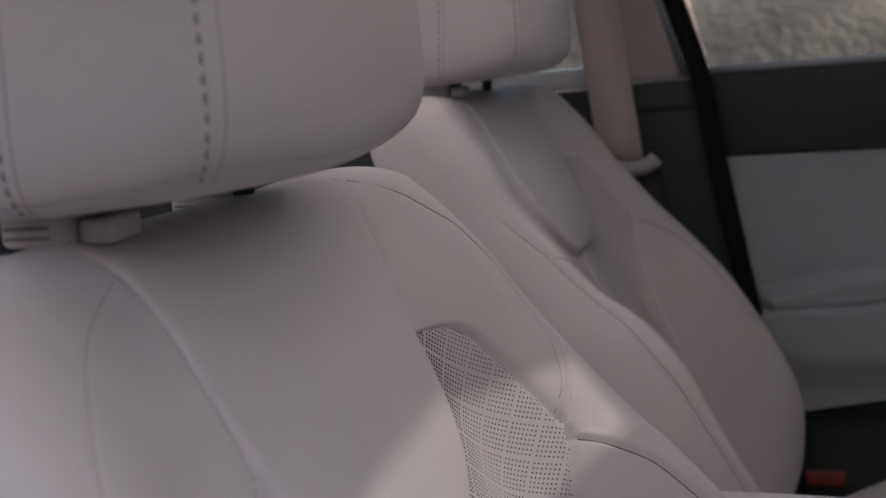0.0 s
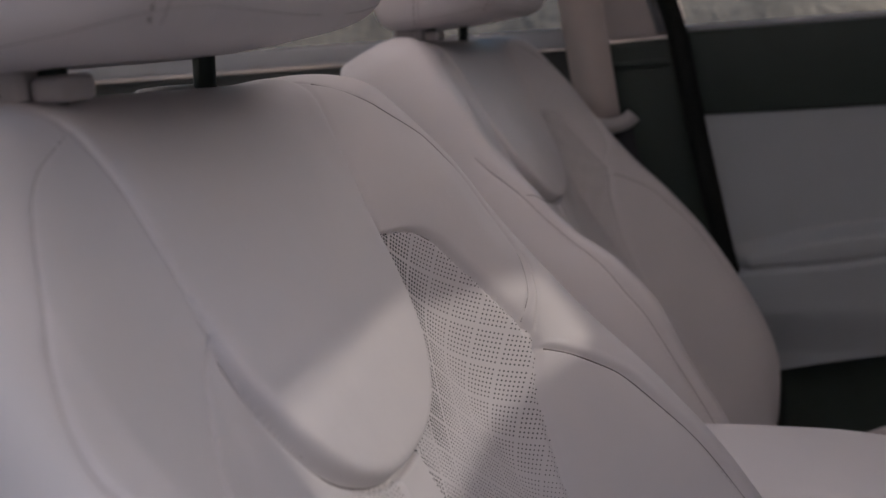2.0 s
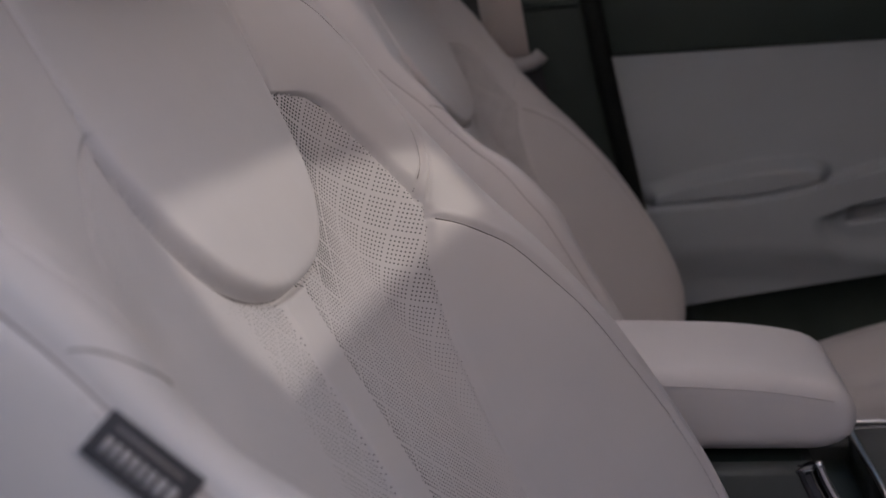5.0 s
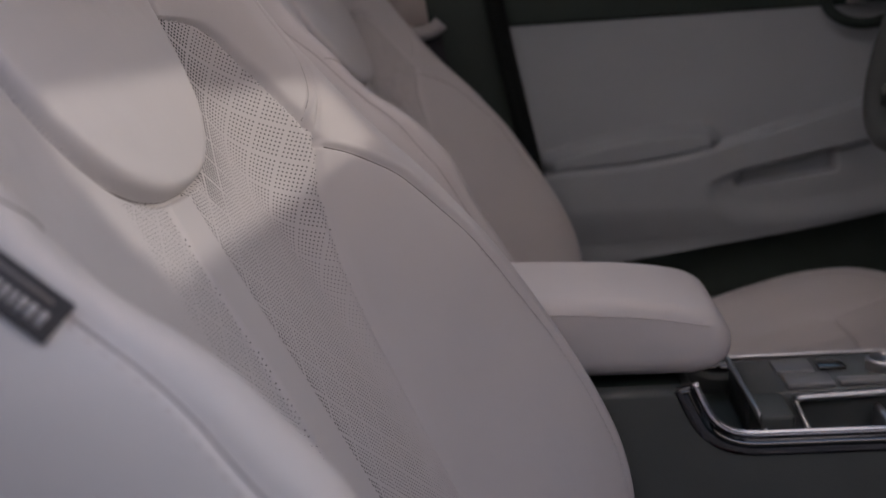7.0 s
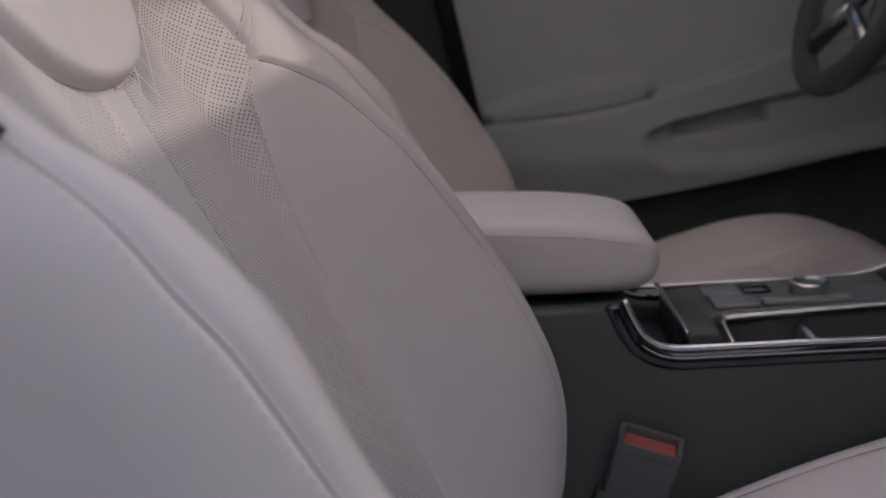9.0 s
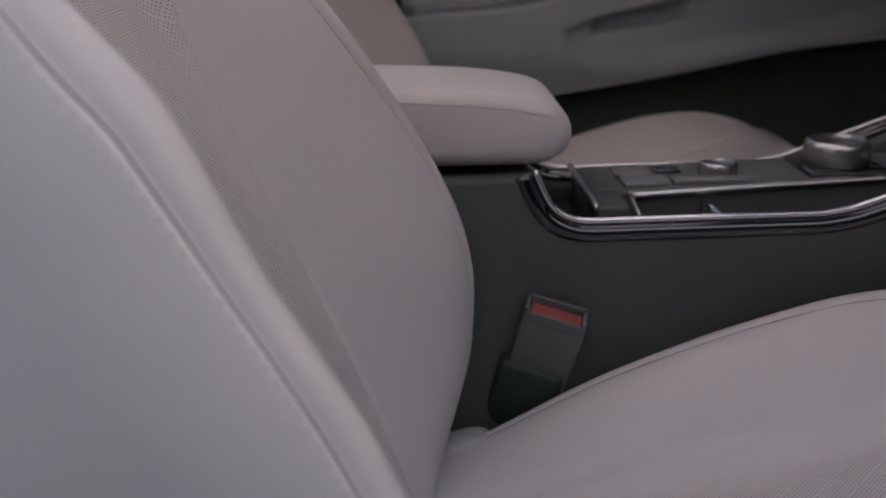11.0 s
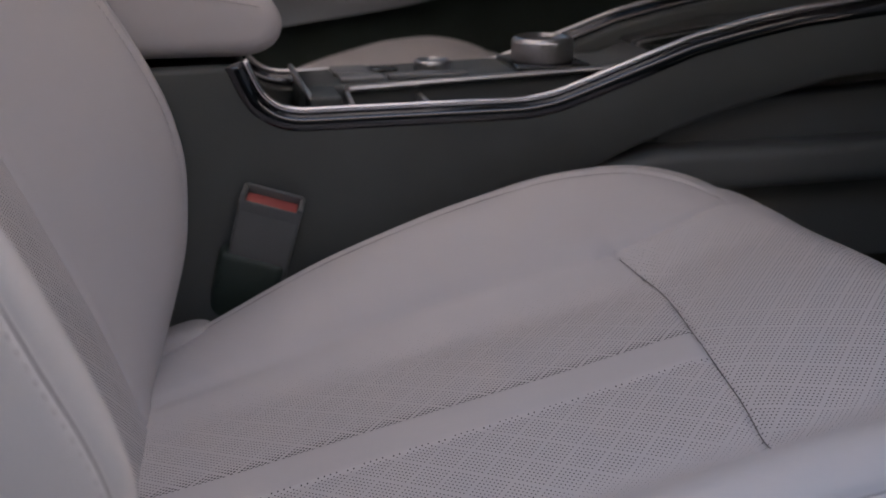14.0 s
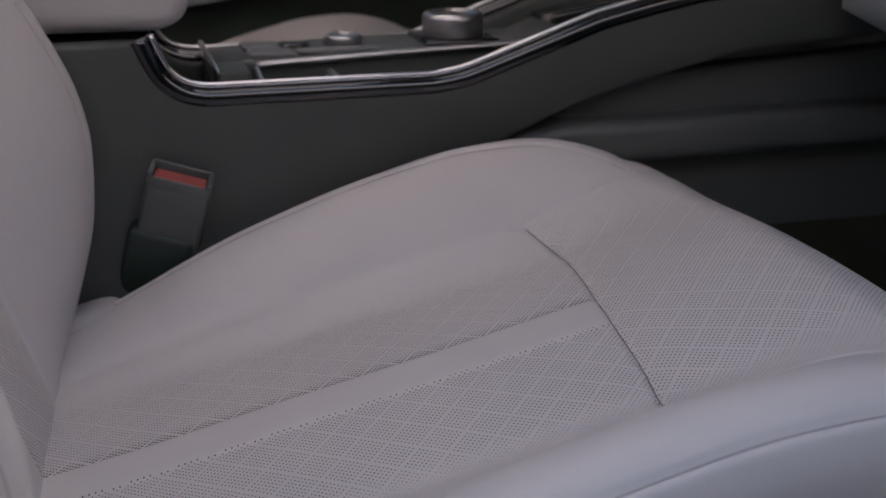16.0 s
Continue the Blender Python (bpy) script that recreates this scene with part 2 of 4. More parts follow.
def tinted_glass(name, pass_through):
    m = bpy.data.materials.new(name)
    m.use_nodes = True
    nt = m.node_tree
    nt.nodes.remove(nt.nodes["Principled BSDF"])
    clear, gloss, mix, fres = (nt.nodes.new("ShaderNode" + k) for k in ("BsdfTransparent", "BsdfGlossy", "MixShader", "Fresnel"))
    clear.inputs["Color"].default_value = (*pass_through, 1)
    gloss.inputs["Roughness"].default_value = 0.02
    nt.links.new(fres.outputs[0], mix.inputs[0])
    nt.links.new(clear.outputs[0], mix.inputs[1])
    nt.links.new(gloss.outputs[0], mix.inputs[2])
    nt.links.new(mix.outputs[0], nt.nodes["Material Output"].inputs["Surface"])
    return m


def diffuser(name, colour):
    """Pale translucent surface for an added sheet that spreads soft daylight."""
    m = material(name, colour, 0.9, bump=0.3)
    nt = m.node_tree
    thin, mix = nt.nodes.new("ShaderNodeBsdfTranslucent"), nt.nodes.new("ShaderNodeMixShader")
    thin.inputs["Color"].default_value = (*colour, 1)
    mix.inputs[0].default_value = 0.7
    nt.links.new(nt.nodes["Principled BSDF"].outputs[0], mix.inputs[1])
    nt.links.new(thin.outputs[0], mix.inputs[2])
    nt.links.new(mix.outputs[0], nt.nodes["Material Output"].inputs["Surface"])
    return m


DIFFUSER = diffuser("roof_diffuser", (0.79, 0.755, 0.738))
TINT = tinted_glass("tinted_glass", (0.42, 0.42, 0.41))
CLEAR = tinted_glass("window_glass", (0.64, 0.68, 0.68))

# ---- the setting ----


def structure(name, bm, mat, label, category, smooth=False):
    ob = part(name, bm, mat, None, "", smooth)
    return tagged(ob, label, category, kind="structure")


def terrain():
    """Ground rising to a far bank of dry brush; an unseen near bank bounces light."""
    xs, ys = np.r_[np.linspace(-40, -6, 18), np.linspace(-5.5, 6, 47), np.linspace(7, 40, 18)], np.r_[np.linspace(-40, -5, 12), np.linspace(-4.6, -1.2, 16), np.linspace(-0.8, 2.2, 6), np.linspace(2.6, 9, 44), np.linspace(10, 60, 16)]
    X, Y = np.meshgrid(xs, ys, indexing="ij")
    Z = -0.42 + 2.6 * sstep(3.2, 8.5, Y) + 5.4 * sstep(-2.3, -5.4, Y)
    for i in range(X.shape[0]):
        for j in range(X.shape[1]):
            p = Vector((X[i, j] * 1.3, Y[i, j] * 1.3, 0))
            Z[i, j] += (0.03 + 0.22 * float(sstep(3.0, 4.5, Y[i, j]))) * noise.fractal(p, 0.9, 2.0, 4)
    V = np.stack([X, Y, Z], -1).reshape(-1, 3)
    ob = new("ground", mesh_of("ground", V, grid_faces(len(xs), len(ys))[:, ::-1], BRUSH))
    ob.data.materials.append(LOW_BOUNCE)
    ob.data.materials.append(BOUNCE_BANK)
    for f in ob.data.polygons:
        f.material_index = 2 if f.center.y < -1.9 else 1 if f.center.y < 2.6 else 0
    tagged(ob, "scrubby far bank, with unseen dark ground and a pale near bank added for bounced light", "ground", kind="structure")


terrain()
structure("floor", box_bm((-1.6, -0.44, -0.06), (1.5, 1.16, 0.0), 0.01), CARPET, "dark carpet of the car floor", "floor")
structure("trim_sill", box_bm((-0.6, -0.50, -0.12), (1.4, -0.43, 0.06), 0.02), PLASTIC_BLACK, "black door sill beside the seat", "door sill", True)

# roof, windscreen and unseen sun-shaping panels; daylight comes in by the windows, the open door and an added roof
# opening
def ceiling():
    bm = bmesh.new()
    for lo, hi in (((-1.75, -0.42, 1.21), (-0.70, 1.16, 1.25)), ((0.715, -0.42, 1.21), (0.757, 1.16, 1.25)), ((-0.70, -0.34, 1.21), (0.715, -0.22, 1.25)), ((-0.70, 0.80, 1.21), (0.715, 1.16, 1.25))):
        box_bm(lo, hi, 0, bm=bm)
    structure("ceiling", bm, HEADLINER, "pale cloth headliner round an opening added for soft top light", "ceiling")


ceiling()
# unseen sheet over the roof opening, added to soften and raise the light inside
structure("ceiling_diffuser", box_bm((-0.71, -0.23, 1.222), (0.725, 0.81, 1.226), 0), DIFFUSER, "unseen translucent pale sheet added to spread daylight from above", "roof blind")
structure("trim_window_head", box_bm((-1.2, 1.10, 1.165), (1.5, 1.17, 1.215), 0.012), PLASTIC_BLACK, "black window head rail", "window rail", True)


def slab(name, corners, thick, mat, label, category):
    bm = bmesh.new()
    c = [Vector(p) for p in corners]
    n = (c[1] - c[0]).cross(c[2] - c[0]).normalized() * thick
    a, d = [bm.verts.new(p) for p in c], [bm.verts.new(p + n) for p in c]
    bm.faces.new(a[::-1])
    bm.faces.new(d)
    m = len(c)
    for k in range(m):
        bm.faces.new((a[k], a[(k + 1) % m], d[(k + 1) % m], d[k]))
    bmesh.ops.recalc_face_normals(bm, faces=bm.faces)
    return structure(name, bm, mat, label, category)


slab("window_screen", [(0.765, -0.42, 1.225), (0.765, 1.14, 1.225), (1.66, 1.14, 0.80), (1.66, -0.42, 0.80)], 0.005, TINT, "tinted windscreen", "windscreen")
# unseen panel added to set the lower edge of the sun patch
slab("trim_lower_sun_block", [(0.864, -0.42, 1.164), (0.864, 1.14, 1.164), (1.62, 1.14, 0.805), (1.62, -0.42, 0.805)], 0.004, HEADLINER, "unseen pale panel added to cut off the sun patch below", "sunshade")
# two unseen panels, added and cut to bound the sun patch sideways
sun_block_rim = [(0.750, -0.050), (0.785, -0.046), (0.810, -0.039), (0.834, -0.025), (0.867, -0.002), (0.900, 0.020), (0.935, 0.035)]
slab("trim_near_sun_block", [(0.935, -0.42, 1.115), (0.750, -0.42, 1.205)] + [(x, y, 1.205 - 0.4865 * (x - 0.750)) for x, y in sun_block_rim], 0.012, HEADLINER, "unseen pale panel added to shape the sun patch's near edge", "sun visor")
slab("trim_far_sun_block", [(0.750, 0.255, 1.205), (0.750, 1.12, 1.205), (0.935, 1.12, 1.115), (0.935, 0.255, 1.115)], 0.012, HEADLINER, "unseen pale panel added to end the sun patch on the far side", "sun visor")
# unseen plate added under the roof edge to shade the far shoulder panel
slab("trim_edge_sun_block", [(0.757, 0.130, 1.212), (0.757, 0.300, 1.212), (0.757, 0.300, 1.130), (0.757, 0.230, 1.168)], 0.008, PLASTIC_BLACK, "unseen black plate added to keep sun off the far shoulder", "mirror mount")
structure("trim_dash", box_bm((1.05, -0.42, 0.62), (1.62, 1.14, 0.80), 0.05, 4), PLASTIC_BLACK, "black dashboard", "dashboard", True)
win = slab("window_driver", [(0.185, 1.150, 0.885), (1.10, 1.150, 0.888), (1.05, 1.140, 1.18), (0.11, 1.140, 1.18)], 0.004, CLEAR, "clear driver's window", "window")
win2 = slab("window_rear", [(-1.15, 1.155, 0.885), (0.03, 1.155, 0.885), (-0.01, 1.145, 1.18), (-1.10, 1.145, 1.18)], 0.004, CLEAR, "clear rear door window", "window")

# far side of the cabin: driver's door, pillar, rear door
door = tagged(new("driver_door"), "grey vinyl driver's door with black upper band", "car door")
door.location = (0.6, 1.13, 0.40)


def on_door(ob):
    ob.parent = door
    ob.matrix_parent_inverse = Matrix.Translation(-Vector(door.location))
    return ob


def door_panel():
    n, m = 170, 260
    Q, Pp = np.meshgrid(np.linspace(0, 1, n), np.linspace(0, 1, m), indexing="ij")
    rear_x = smooth_curve([0.36, 0.416, 0.562, 0.768], [0.300, 0.285, 0.239, 0.199], 0.03)
    bottom = smooth_curve([0.2, 0.30, 0.61, 0.813, 1.2], [0.385, 0.408, 0.452, 0.493, 0.53], 0.05)
    X = 0.2 + Pp * 0.95
    for _ in range(2):
        Z = bottom(X) * (1 - Q) + 0.768 * Q
        X = rear_x(Z) + Pp * (1.15 - rear_x(Z))
    Z = bottom(X) * (1 - Q) + 0.768 * Q
    Yy = 1.118 + 0.012 * sstep(0.60, 0.75, Z) + 0.016 * sstep(0.50, 0.43, Z)
    top = smooth_curve([0.2, 0.25, 0.375, 0.453, 0.499, 0.596, 0.686, 1.2], [0.551, 0.554, 0.560, 0.571, 0.583, 0.609, 0.634, 0.78], 0.02)(X)
    low = smooth_curve([0.2, 0.46, 0.472, 0.524, 0.656, 0.72, 1.2], [0.40, 0.505, 0.528, 0.546, 0.572, 0.585, 0.70], 0.006)(X)
    ridge = smooth_curve([0.2, 0.46, 0.472, 0.502, 0.523, 0.605, 0.816, 1.2], [0.60, 0.55, 0.515, 0.492, 0.478, 0.476, 0.512, 0.58], 0.012)(X)
    # sloping pull grip, elbow pad above it, hollow with a pocket below
    grip = sstep(top + 0.004, top - 0.006, Z)
    hollow = sstep(0.464, 0.500, X) * sstep(low + 0.002, low - 0.010, Z) * sstep(ridge - 0.018, ridge + 0.024, Z)
    pad_top = smooth_curve([0.2, 0.257, 0.325, 0.402, 0.474, 0.499, 1.2], [0.57, 0.581, 0.597, 0.608, 0.611, 0.597, 0.59], 0.012)(X)
    pad = sstep(0.505, 0.480, X) * sstep(0.234, 0.262, X) * sstep(pad_top + 0.006, pad_top - 0.014, Z)
    Yy -= np.maximum(0.034 * grip * (1 - 0.40 * hollow), 0.032 * pad)
    Yy += 0.006 * np.exp(-((Z - top) / 0.0035) ** 2) * sstep(0.520, 0.470, X)
    sill = 0.522 + 0.13 * (X - 0.526)
    Yy += 0.020 * sstep(0.516, 0.530, X) * sstep(0.662, 0.655, X) * sstep(sill - 0.004, sill + 0.002, Z) * sstep(low + 0.001, low - 0.004, Z)
    V = np.stack([X, Yy, Z], -1)
    on_door(place("panel", mesh_of("panel", V.reshape(-1, 3), grid_faces(n, m), PANEL_GREY), None, "grey vinyl lower panel with pull grip and elbow pad"))


door_panel()
on_door(part("upper_band", profile_bm([(0.200, 0.766), (0.182, 0.882), (1.15, 0.888), (1.15, 0.770)], 1.124, 1.16, 0.006), PLASTIC_BLACK, None, "black upper band"))
on_door(part("sill_strip", profile_bm([(0.180, 0.879), (0.178, 0.890), (1.15, 0.896), (1.15, 0.885)], 1.129, 1.17, 0.004), SILVER, None, "silver window sill strip"))
on_door(part("core", profile_bm([(0.30, 0.10), (0.23, 0.64), (0.21, 0.76), (1.15, 0.76), (1.15, 0.10)], 1.165, 1.19, 0.004), PLASTIC_BLACK, None, "black inner skin"))


on_door(part("handle_bezel", sweep_bm([(0.70 + 0.055 * math.cos(a) * (1 if math.cos(a) > 0 else 1), 1.108, 0.782 + 0.042 * math.sin(a)) for a in np.linspace(0, 2 * math.pi, 40, endpoint=False)], circle(0.008, 8), up=(0, 1, 0), closed=True), PLASTIC_BLACK, None, "black bezel round the opener"))
on_door(part("door_opener", box_bm((0.672, 1.100, 0.768), (0.735, 1.112, 0.792), 0.005), CHROME, None, "chrome door opener"))

on_door(part("door_reflector", box_bm((0.289, 1.127, 0.284), (0.356, 1.1395, 0.304), 0.003), RED, None, "red door reflector"))
structure("trim_door_seal", sweep_bm(dense([(0.128, 1.10, 1.02), (0.172, 1.098, 0.885), (0.190, 1.098, 0.768), (0.229, 1.098, 0.562), (0.275, 1.09, 0.40), (0.30, 1.08, 0.2)], 0.02), circle(0.0135, 10), up=(0, 1, 0)), RUBBER, "black rubber door seal on the pillar", "door seal", True)
structure("trim_body_edge", sweep_bm([(0.137, 1.126, 1.02), (0.179, 1.124, 0.893)], circle(0.0035, 8), up=(0, 1, 0)), PAINT, "thin orange painted body edge", "body edge", True)
structure("trim_pillar_lower", profile_bm([(0.045, 0.10), (0.045, 0.872), (0.168, 0.876), (0.185, 0.768), (0.225, 0.562), (0.28, 0.36), (0.28, 0.10)], 1.112, 1.17, 0.01), PLASTIC_BLACK, "black lower pillar trim", "pillar trim", True)
structure("trim_pillar_upper", profile_bm([(0.030, 0.874), (-0.005, 1.22), (0.075, 1.22), (0.118, 1.02), (0.160, 0.878)], 1.106, 1.17, 0.012), BEIGE, "beige upper pillar trim", "pillar trim", True)
structure("trim_pillar_edge", sweep_bm([(0.112, 1.104, 1.02), (0.150, 1.104, 0.884)], circle(0.006, 8), up=(0, 1, 0)), SILVER, "light edge of the pillar trim", "pillar trim", True)
structure("trim_pillar_pocket", box_bm((0.080, 1.106, 0.838), (0.160, 1.116, 0.846), 0.003), PLASTIC_BLACK, "shallow step in the pillar trim", "pillar trim", True)
rear = tagged(part("rear_door", profile_bm([(-1.2, 0.10), (-1.2, 0.862), (0.040, 0.868), (0.040, 0.10)], 1.135, 1.18, 0.012), PLASTIC_DARK), "charcoal rear door below a bright window", "car door")
# sill strip coloured pale to stand in for the brightness beyond the rear window
part("rear_door_sill", profile_bm([(-1.2, 0.866), (-1.2, 0.898), (0.030, 0.898), (0.030, 0.870)], 1.140, 1.20, 0.006), PALED_SILL, rear, "window sill strip, paled for the brightness outside")
structure("wall_rear", box_bm((-1.75, -0.42, 0.0), (-1.65, 1.16, 1.0), 0.02), PLASTIC_DARK, "charcoal rear cabin wall", "wall")
structure("trim_glovebox", profile_bm([(0.935, 0.515), (0.93, 0.60), (1.0, 0.66), (1.28, 0.66), (1.28, 0.47), (1.0, 0.485)], -0.40, 0.252, 0.02, 4), PANEL_GREY, "grey lower dashboard panel", "dashboard", True)
structure("wall_front", box_bm((1.30, -0.42, 0.0), (1.36, 1.16, 0.62), 0.02), PLASTIC_DARK, "black footwell bulkhead", "wall")
# far half of the footwell, beside the pedals
structure("trim_footwell", box_bm((0.30, 1.140, 0.0), (1.60, 1.155, 0.62), 0.01), CARPET, "dark carpeted footwell side", "footwell")

# the near door, swung open beside the seat; unseen, placed to hold back low light
slab("wall_open_door", [(1.28, -0.46, 0.05), (1.20, -1.48, 0.05), (1.20, -1.48, 0.86), (1.28, -0.46, 0.86)], 0.09, PLASTIC_DARK, "dark inside of the open front door", "car door")

# unseen wall, added to keep low side light off the lower bolster
structure("wall_light_block", box_bm((-2.2, -1.62, -0.5), (2.0, -1.50, 1.42), 0.02), LOW_BOUNCE, "unseen dark wall added to block low light from the near side", "wall")

# seat belt of the driver
belt = tagged(new("seat_belt"), "beige webbing seat belt with pale guide ring", "seat belt")
belt.location = (0.06, 1.05, 0.78)


def on(thing, ob):
    ob.parent = thing
    ob.matrix_parent_inverse = Matrix.Translation(-Vector(thing.location))
    return ob


def strap_bm(a, b, width, thick):
    pts = [Vector(a).lerp(Vector(b), i / 12) for i in range(13)]
    return sweep_bm(pts, [(-width / 2, -thick), (width / 2, -thick), (width / 2, thick), (-width / 2, thick)], up=(0, 1, 0))


on(belt, part("webbing", strap_bm((0.020, 1.056, 1.16), (0.066, 1.050, 0.775), 0.058, 0.0008), BELT))
# lower run of the belt is drawn darker than the upper run
on(belt, part("lower_webbing", strap_bm((0.082, 1.066, 0.772), (0.135, 1.080, 0.45), 0.050, 0.0008), TAG_CLOTH, None, "lower webbing, darker than the upper"))
on(belt, part("guide_ring", sweep_bm(dense([(0.040, 1.048, 0.772), (0.075, 1.046, 0.764), (0.102, 1.046, 0.768), (0.112, 1.046, 0.779)], 0.006), circle(0.0105, 12), up=(0, 1, 0)), PLASTIC_PALE, None, "pale plastic guide ring"))

# ---- front seats ----
A_UP = np.array((-0.459, 0.0, 0.888))
A_OUT = np.array((0.888, 0.0, 0.459))
P0 = np.array((0.26, 0.0, 0.28))
TOP, ROLL = 0.686, 0.036

crest = smooth_curve([-0.08, -0.02, 0.02, 0.065, 0.12, 0.16, 0.21, 0.28, 0.34, 0.40, 0.45, 0.50, 0.53, 0.56, 0.60, 0.64, 0.70],
                     [-0.05, -0.015, 0.026, 0.068, 0.100, 0.109, 0.112, 0.110, 0.107, 0.099, 0.087, 0.073, 0.062, 0.054, 0.046, 0.038, 0.024], 0.018)
# the far bolster stands a little prouder than the near one
skew = smooth_curve([-0.08, 0.12, 0.17, 0.25, 0.32, 0.38, 0.45, 0.50, 0.58, 0.70], [0.03, 0.045, 0.055, 0.050, 0.037, 0.012, -0.015, 0.0, 0.06, 0.06], 0.02)
middle = smooth_curve([-0.08, 0.0, 0.06, 0.15, 0.22, 0.34, 0.46, 0.52, 0.56, 0.64, 0.70], [-0.02, 0.0, 0.010, 0.016, 0.018, 0.020, 0.020, 0.022, 0.024, 0.021, 0.018], 0.03)
half_w = smooth_curve([-0.08, 0.10, 0.30, 0.45, 0.55, 0.62, 0.66, 0.70], [0.236, 0.2580, 0.2615, 0.251, 0.241, 0.232, 0.217, 0.194], 0.03)
inner_y = smooth_curve([-0.08, 0.10, 0.30, 0.46, 0.56, 0.70], [0.118, 0.120, 0.125, 0.125, 0.110, 0.09], 0.04)
inset_far = smooth_curve([-0.08, 0.05, 0.18, 0.25, 0.33, 0.38, 0.43, 0.458, 0.485, 0.51, 0.543, 0.555, 0.562, 0.566], [0.125, 0.126, 0.131, 0.138, 0.146, 0.154, 0.168, 0.183, 0.177, 0.170, 0.157, 0.147, 0.132, 0.108], 0.003)
inset_near = smooth_curve([-0.08, 0.05, 0.18, 0.25, 0.33, 0.40, 0.44, 0.468, 0.481, 0.50, 0.525, 0.542, 0.555, 0.563, 0.566], [0.125, 0.126, 0.130, 0.135, 0.145, 0.153, 0.163, 0.173, 0.173, 0.163, 0.145, 0.122, 0.1075, 0.097, 0.085], 0.004)
pipe_y = smooth_curve([-0.08, 0.10, 0.25, 0.35, 0.41, 0.44, 0.458], [0.214, 0.224, 0.226, 0.219, 0.208, 0.193, 0.176], 0.008)
shoulder_far = smooth_curve([0.455, 0.468, 0.4747, 0.480, 0.488, 0.4956, 0.502, 0.512, 0.532, 0.56, 0.58, 0.609, 0.643, 0.66, 0.671, 0.70], [0.178, 0.180, 0.184, 0.191, 0.198, 0.203, 0.207, 0.210, 0.212, 0.212, 0.210, 0.203, 0.176, 0.154, 0.135, 0.12], 0.003)
shoulder_near = smooth_curve([0.455, 0.468, 0.482, 0.502, 0.52, 0.547, 0.565, 0.586, 0.603, 0.629, 0.643, 0.656, 0.70], [0.170, 0.173, 0.183, 0.200, 0.212, 0.219, 0.214, 0.202, 0.185, 0.152, 0.128, 0.092, 0.085], 0.004)
tongue_far = smooth_curve([0.44, 0.53, 0.566, 0.606, 0.643, 0.667, 0.70], [0.101, 0.103, 0.110, 0.120, 0.128, 0.133, 0.138], 0.01)
tongue_near = smooth_curve([0.44, 0.55, 0.566, 0.601, 0.633, 0.656, 0.70], [0.093, 0.095, 0.093, 0.086, 0.084, 0.091, 0.10], 0.01)
# the near bolster starts lower down, below the shoulder pad
near_drop = smooth_curve([-0.08, 0.10, 0.245, 0.30, 0.36, 0.406, 0.427, 0.443, 0.47, 0.50, 0.52, 0.55, 0.59, 0.70], [0.0, 0.0, 0.006, 0.003, 0.004, -0.006, -0.013, -0.021, -0.023, -0.018, -0.015, -0.012, -0.001, 0.0], 0.010)
outer_y = smooth_curve([-0.08, 0.10, 0.18, 0.25, 0.34, 0.38, 0.43, 0.45, 0.50, 0.56], [0.232, 0.243, 0.247, 0.248, 0.248, 0.2465, 0.2395, 0.236, 0.2345, 0.233], 0.012)


collar_y = smooth_curve([0.43, 0.458, 0.4648, 0.4714, 0.4813, 0.4934, 0.5066, 0.53], [0.172, 0.1835, 0.1862, 0.1914, 0.1996, 0.2076, 0.213, 0.216], 0.003)
back_depth = smooth_curve([-0.08, 0.30, 0.45, 0.58, 0.70], [-0.110, -0.110, -0.090, -0.060, -0.055], 0.04)


def tongue_dist(y, s):
    """Distance inwards from the rim of the raised middle panel."""
    w = np.where(y < 0, tongue_near(np.clip(s, 0.44, 0.70)), tongue_far(np.clip(s, 0.44, 0.70)))
    p = np.where(y < 0, 2.3, 2.5)
    low = np.clip((0.555 - s) / 0.088, 0, 3)
    f = ((np.abs(y) / w) ** p + low ** p) ** (1 / p)
    return (1 - f) * 0.085


def line_groove(d, depth=0.0022, width=0.0016):
    return -depth * np.exp(-(d / width) ** 2)


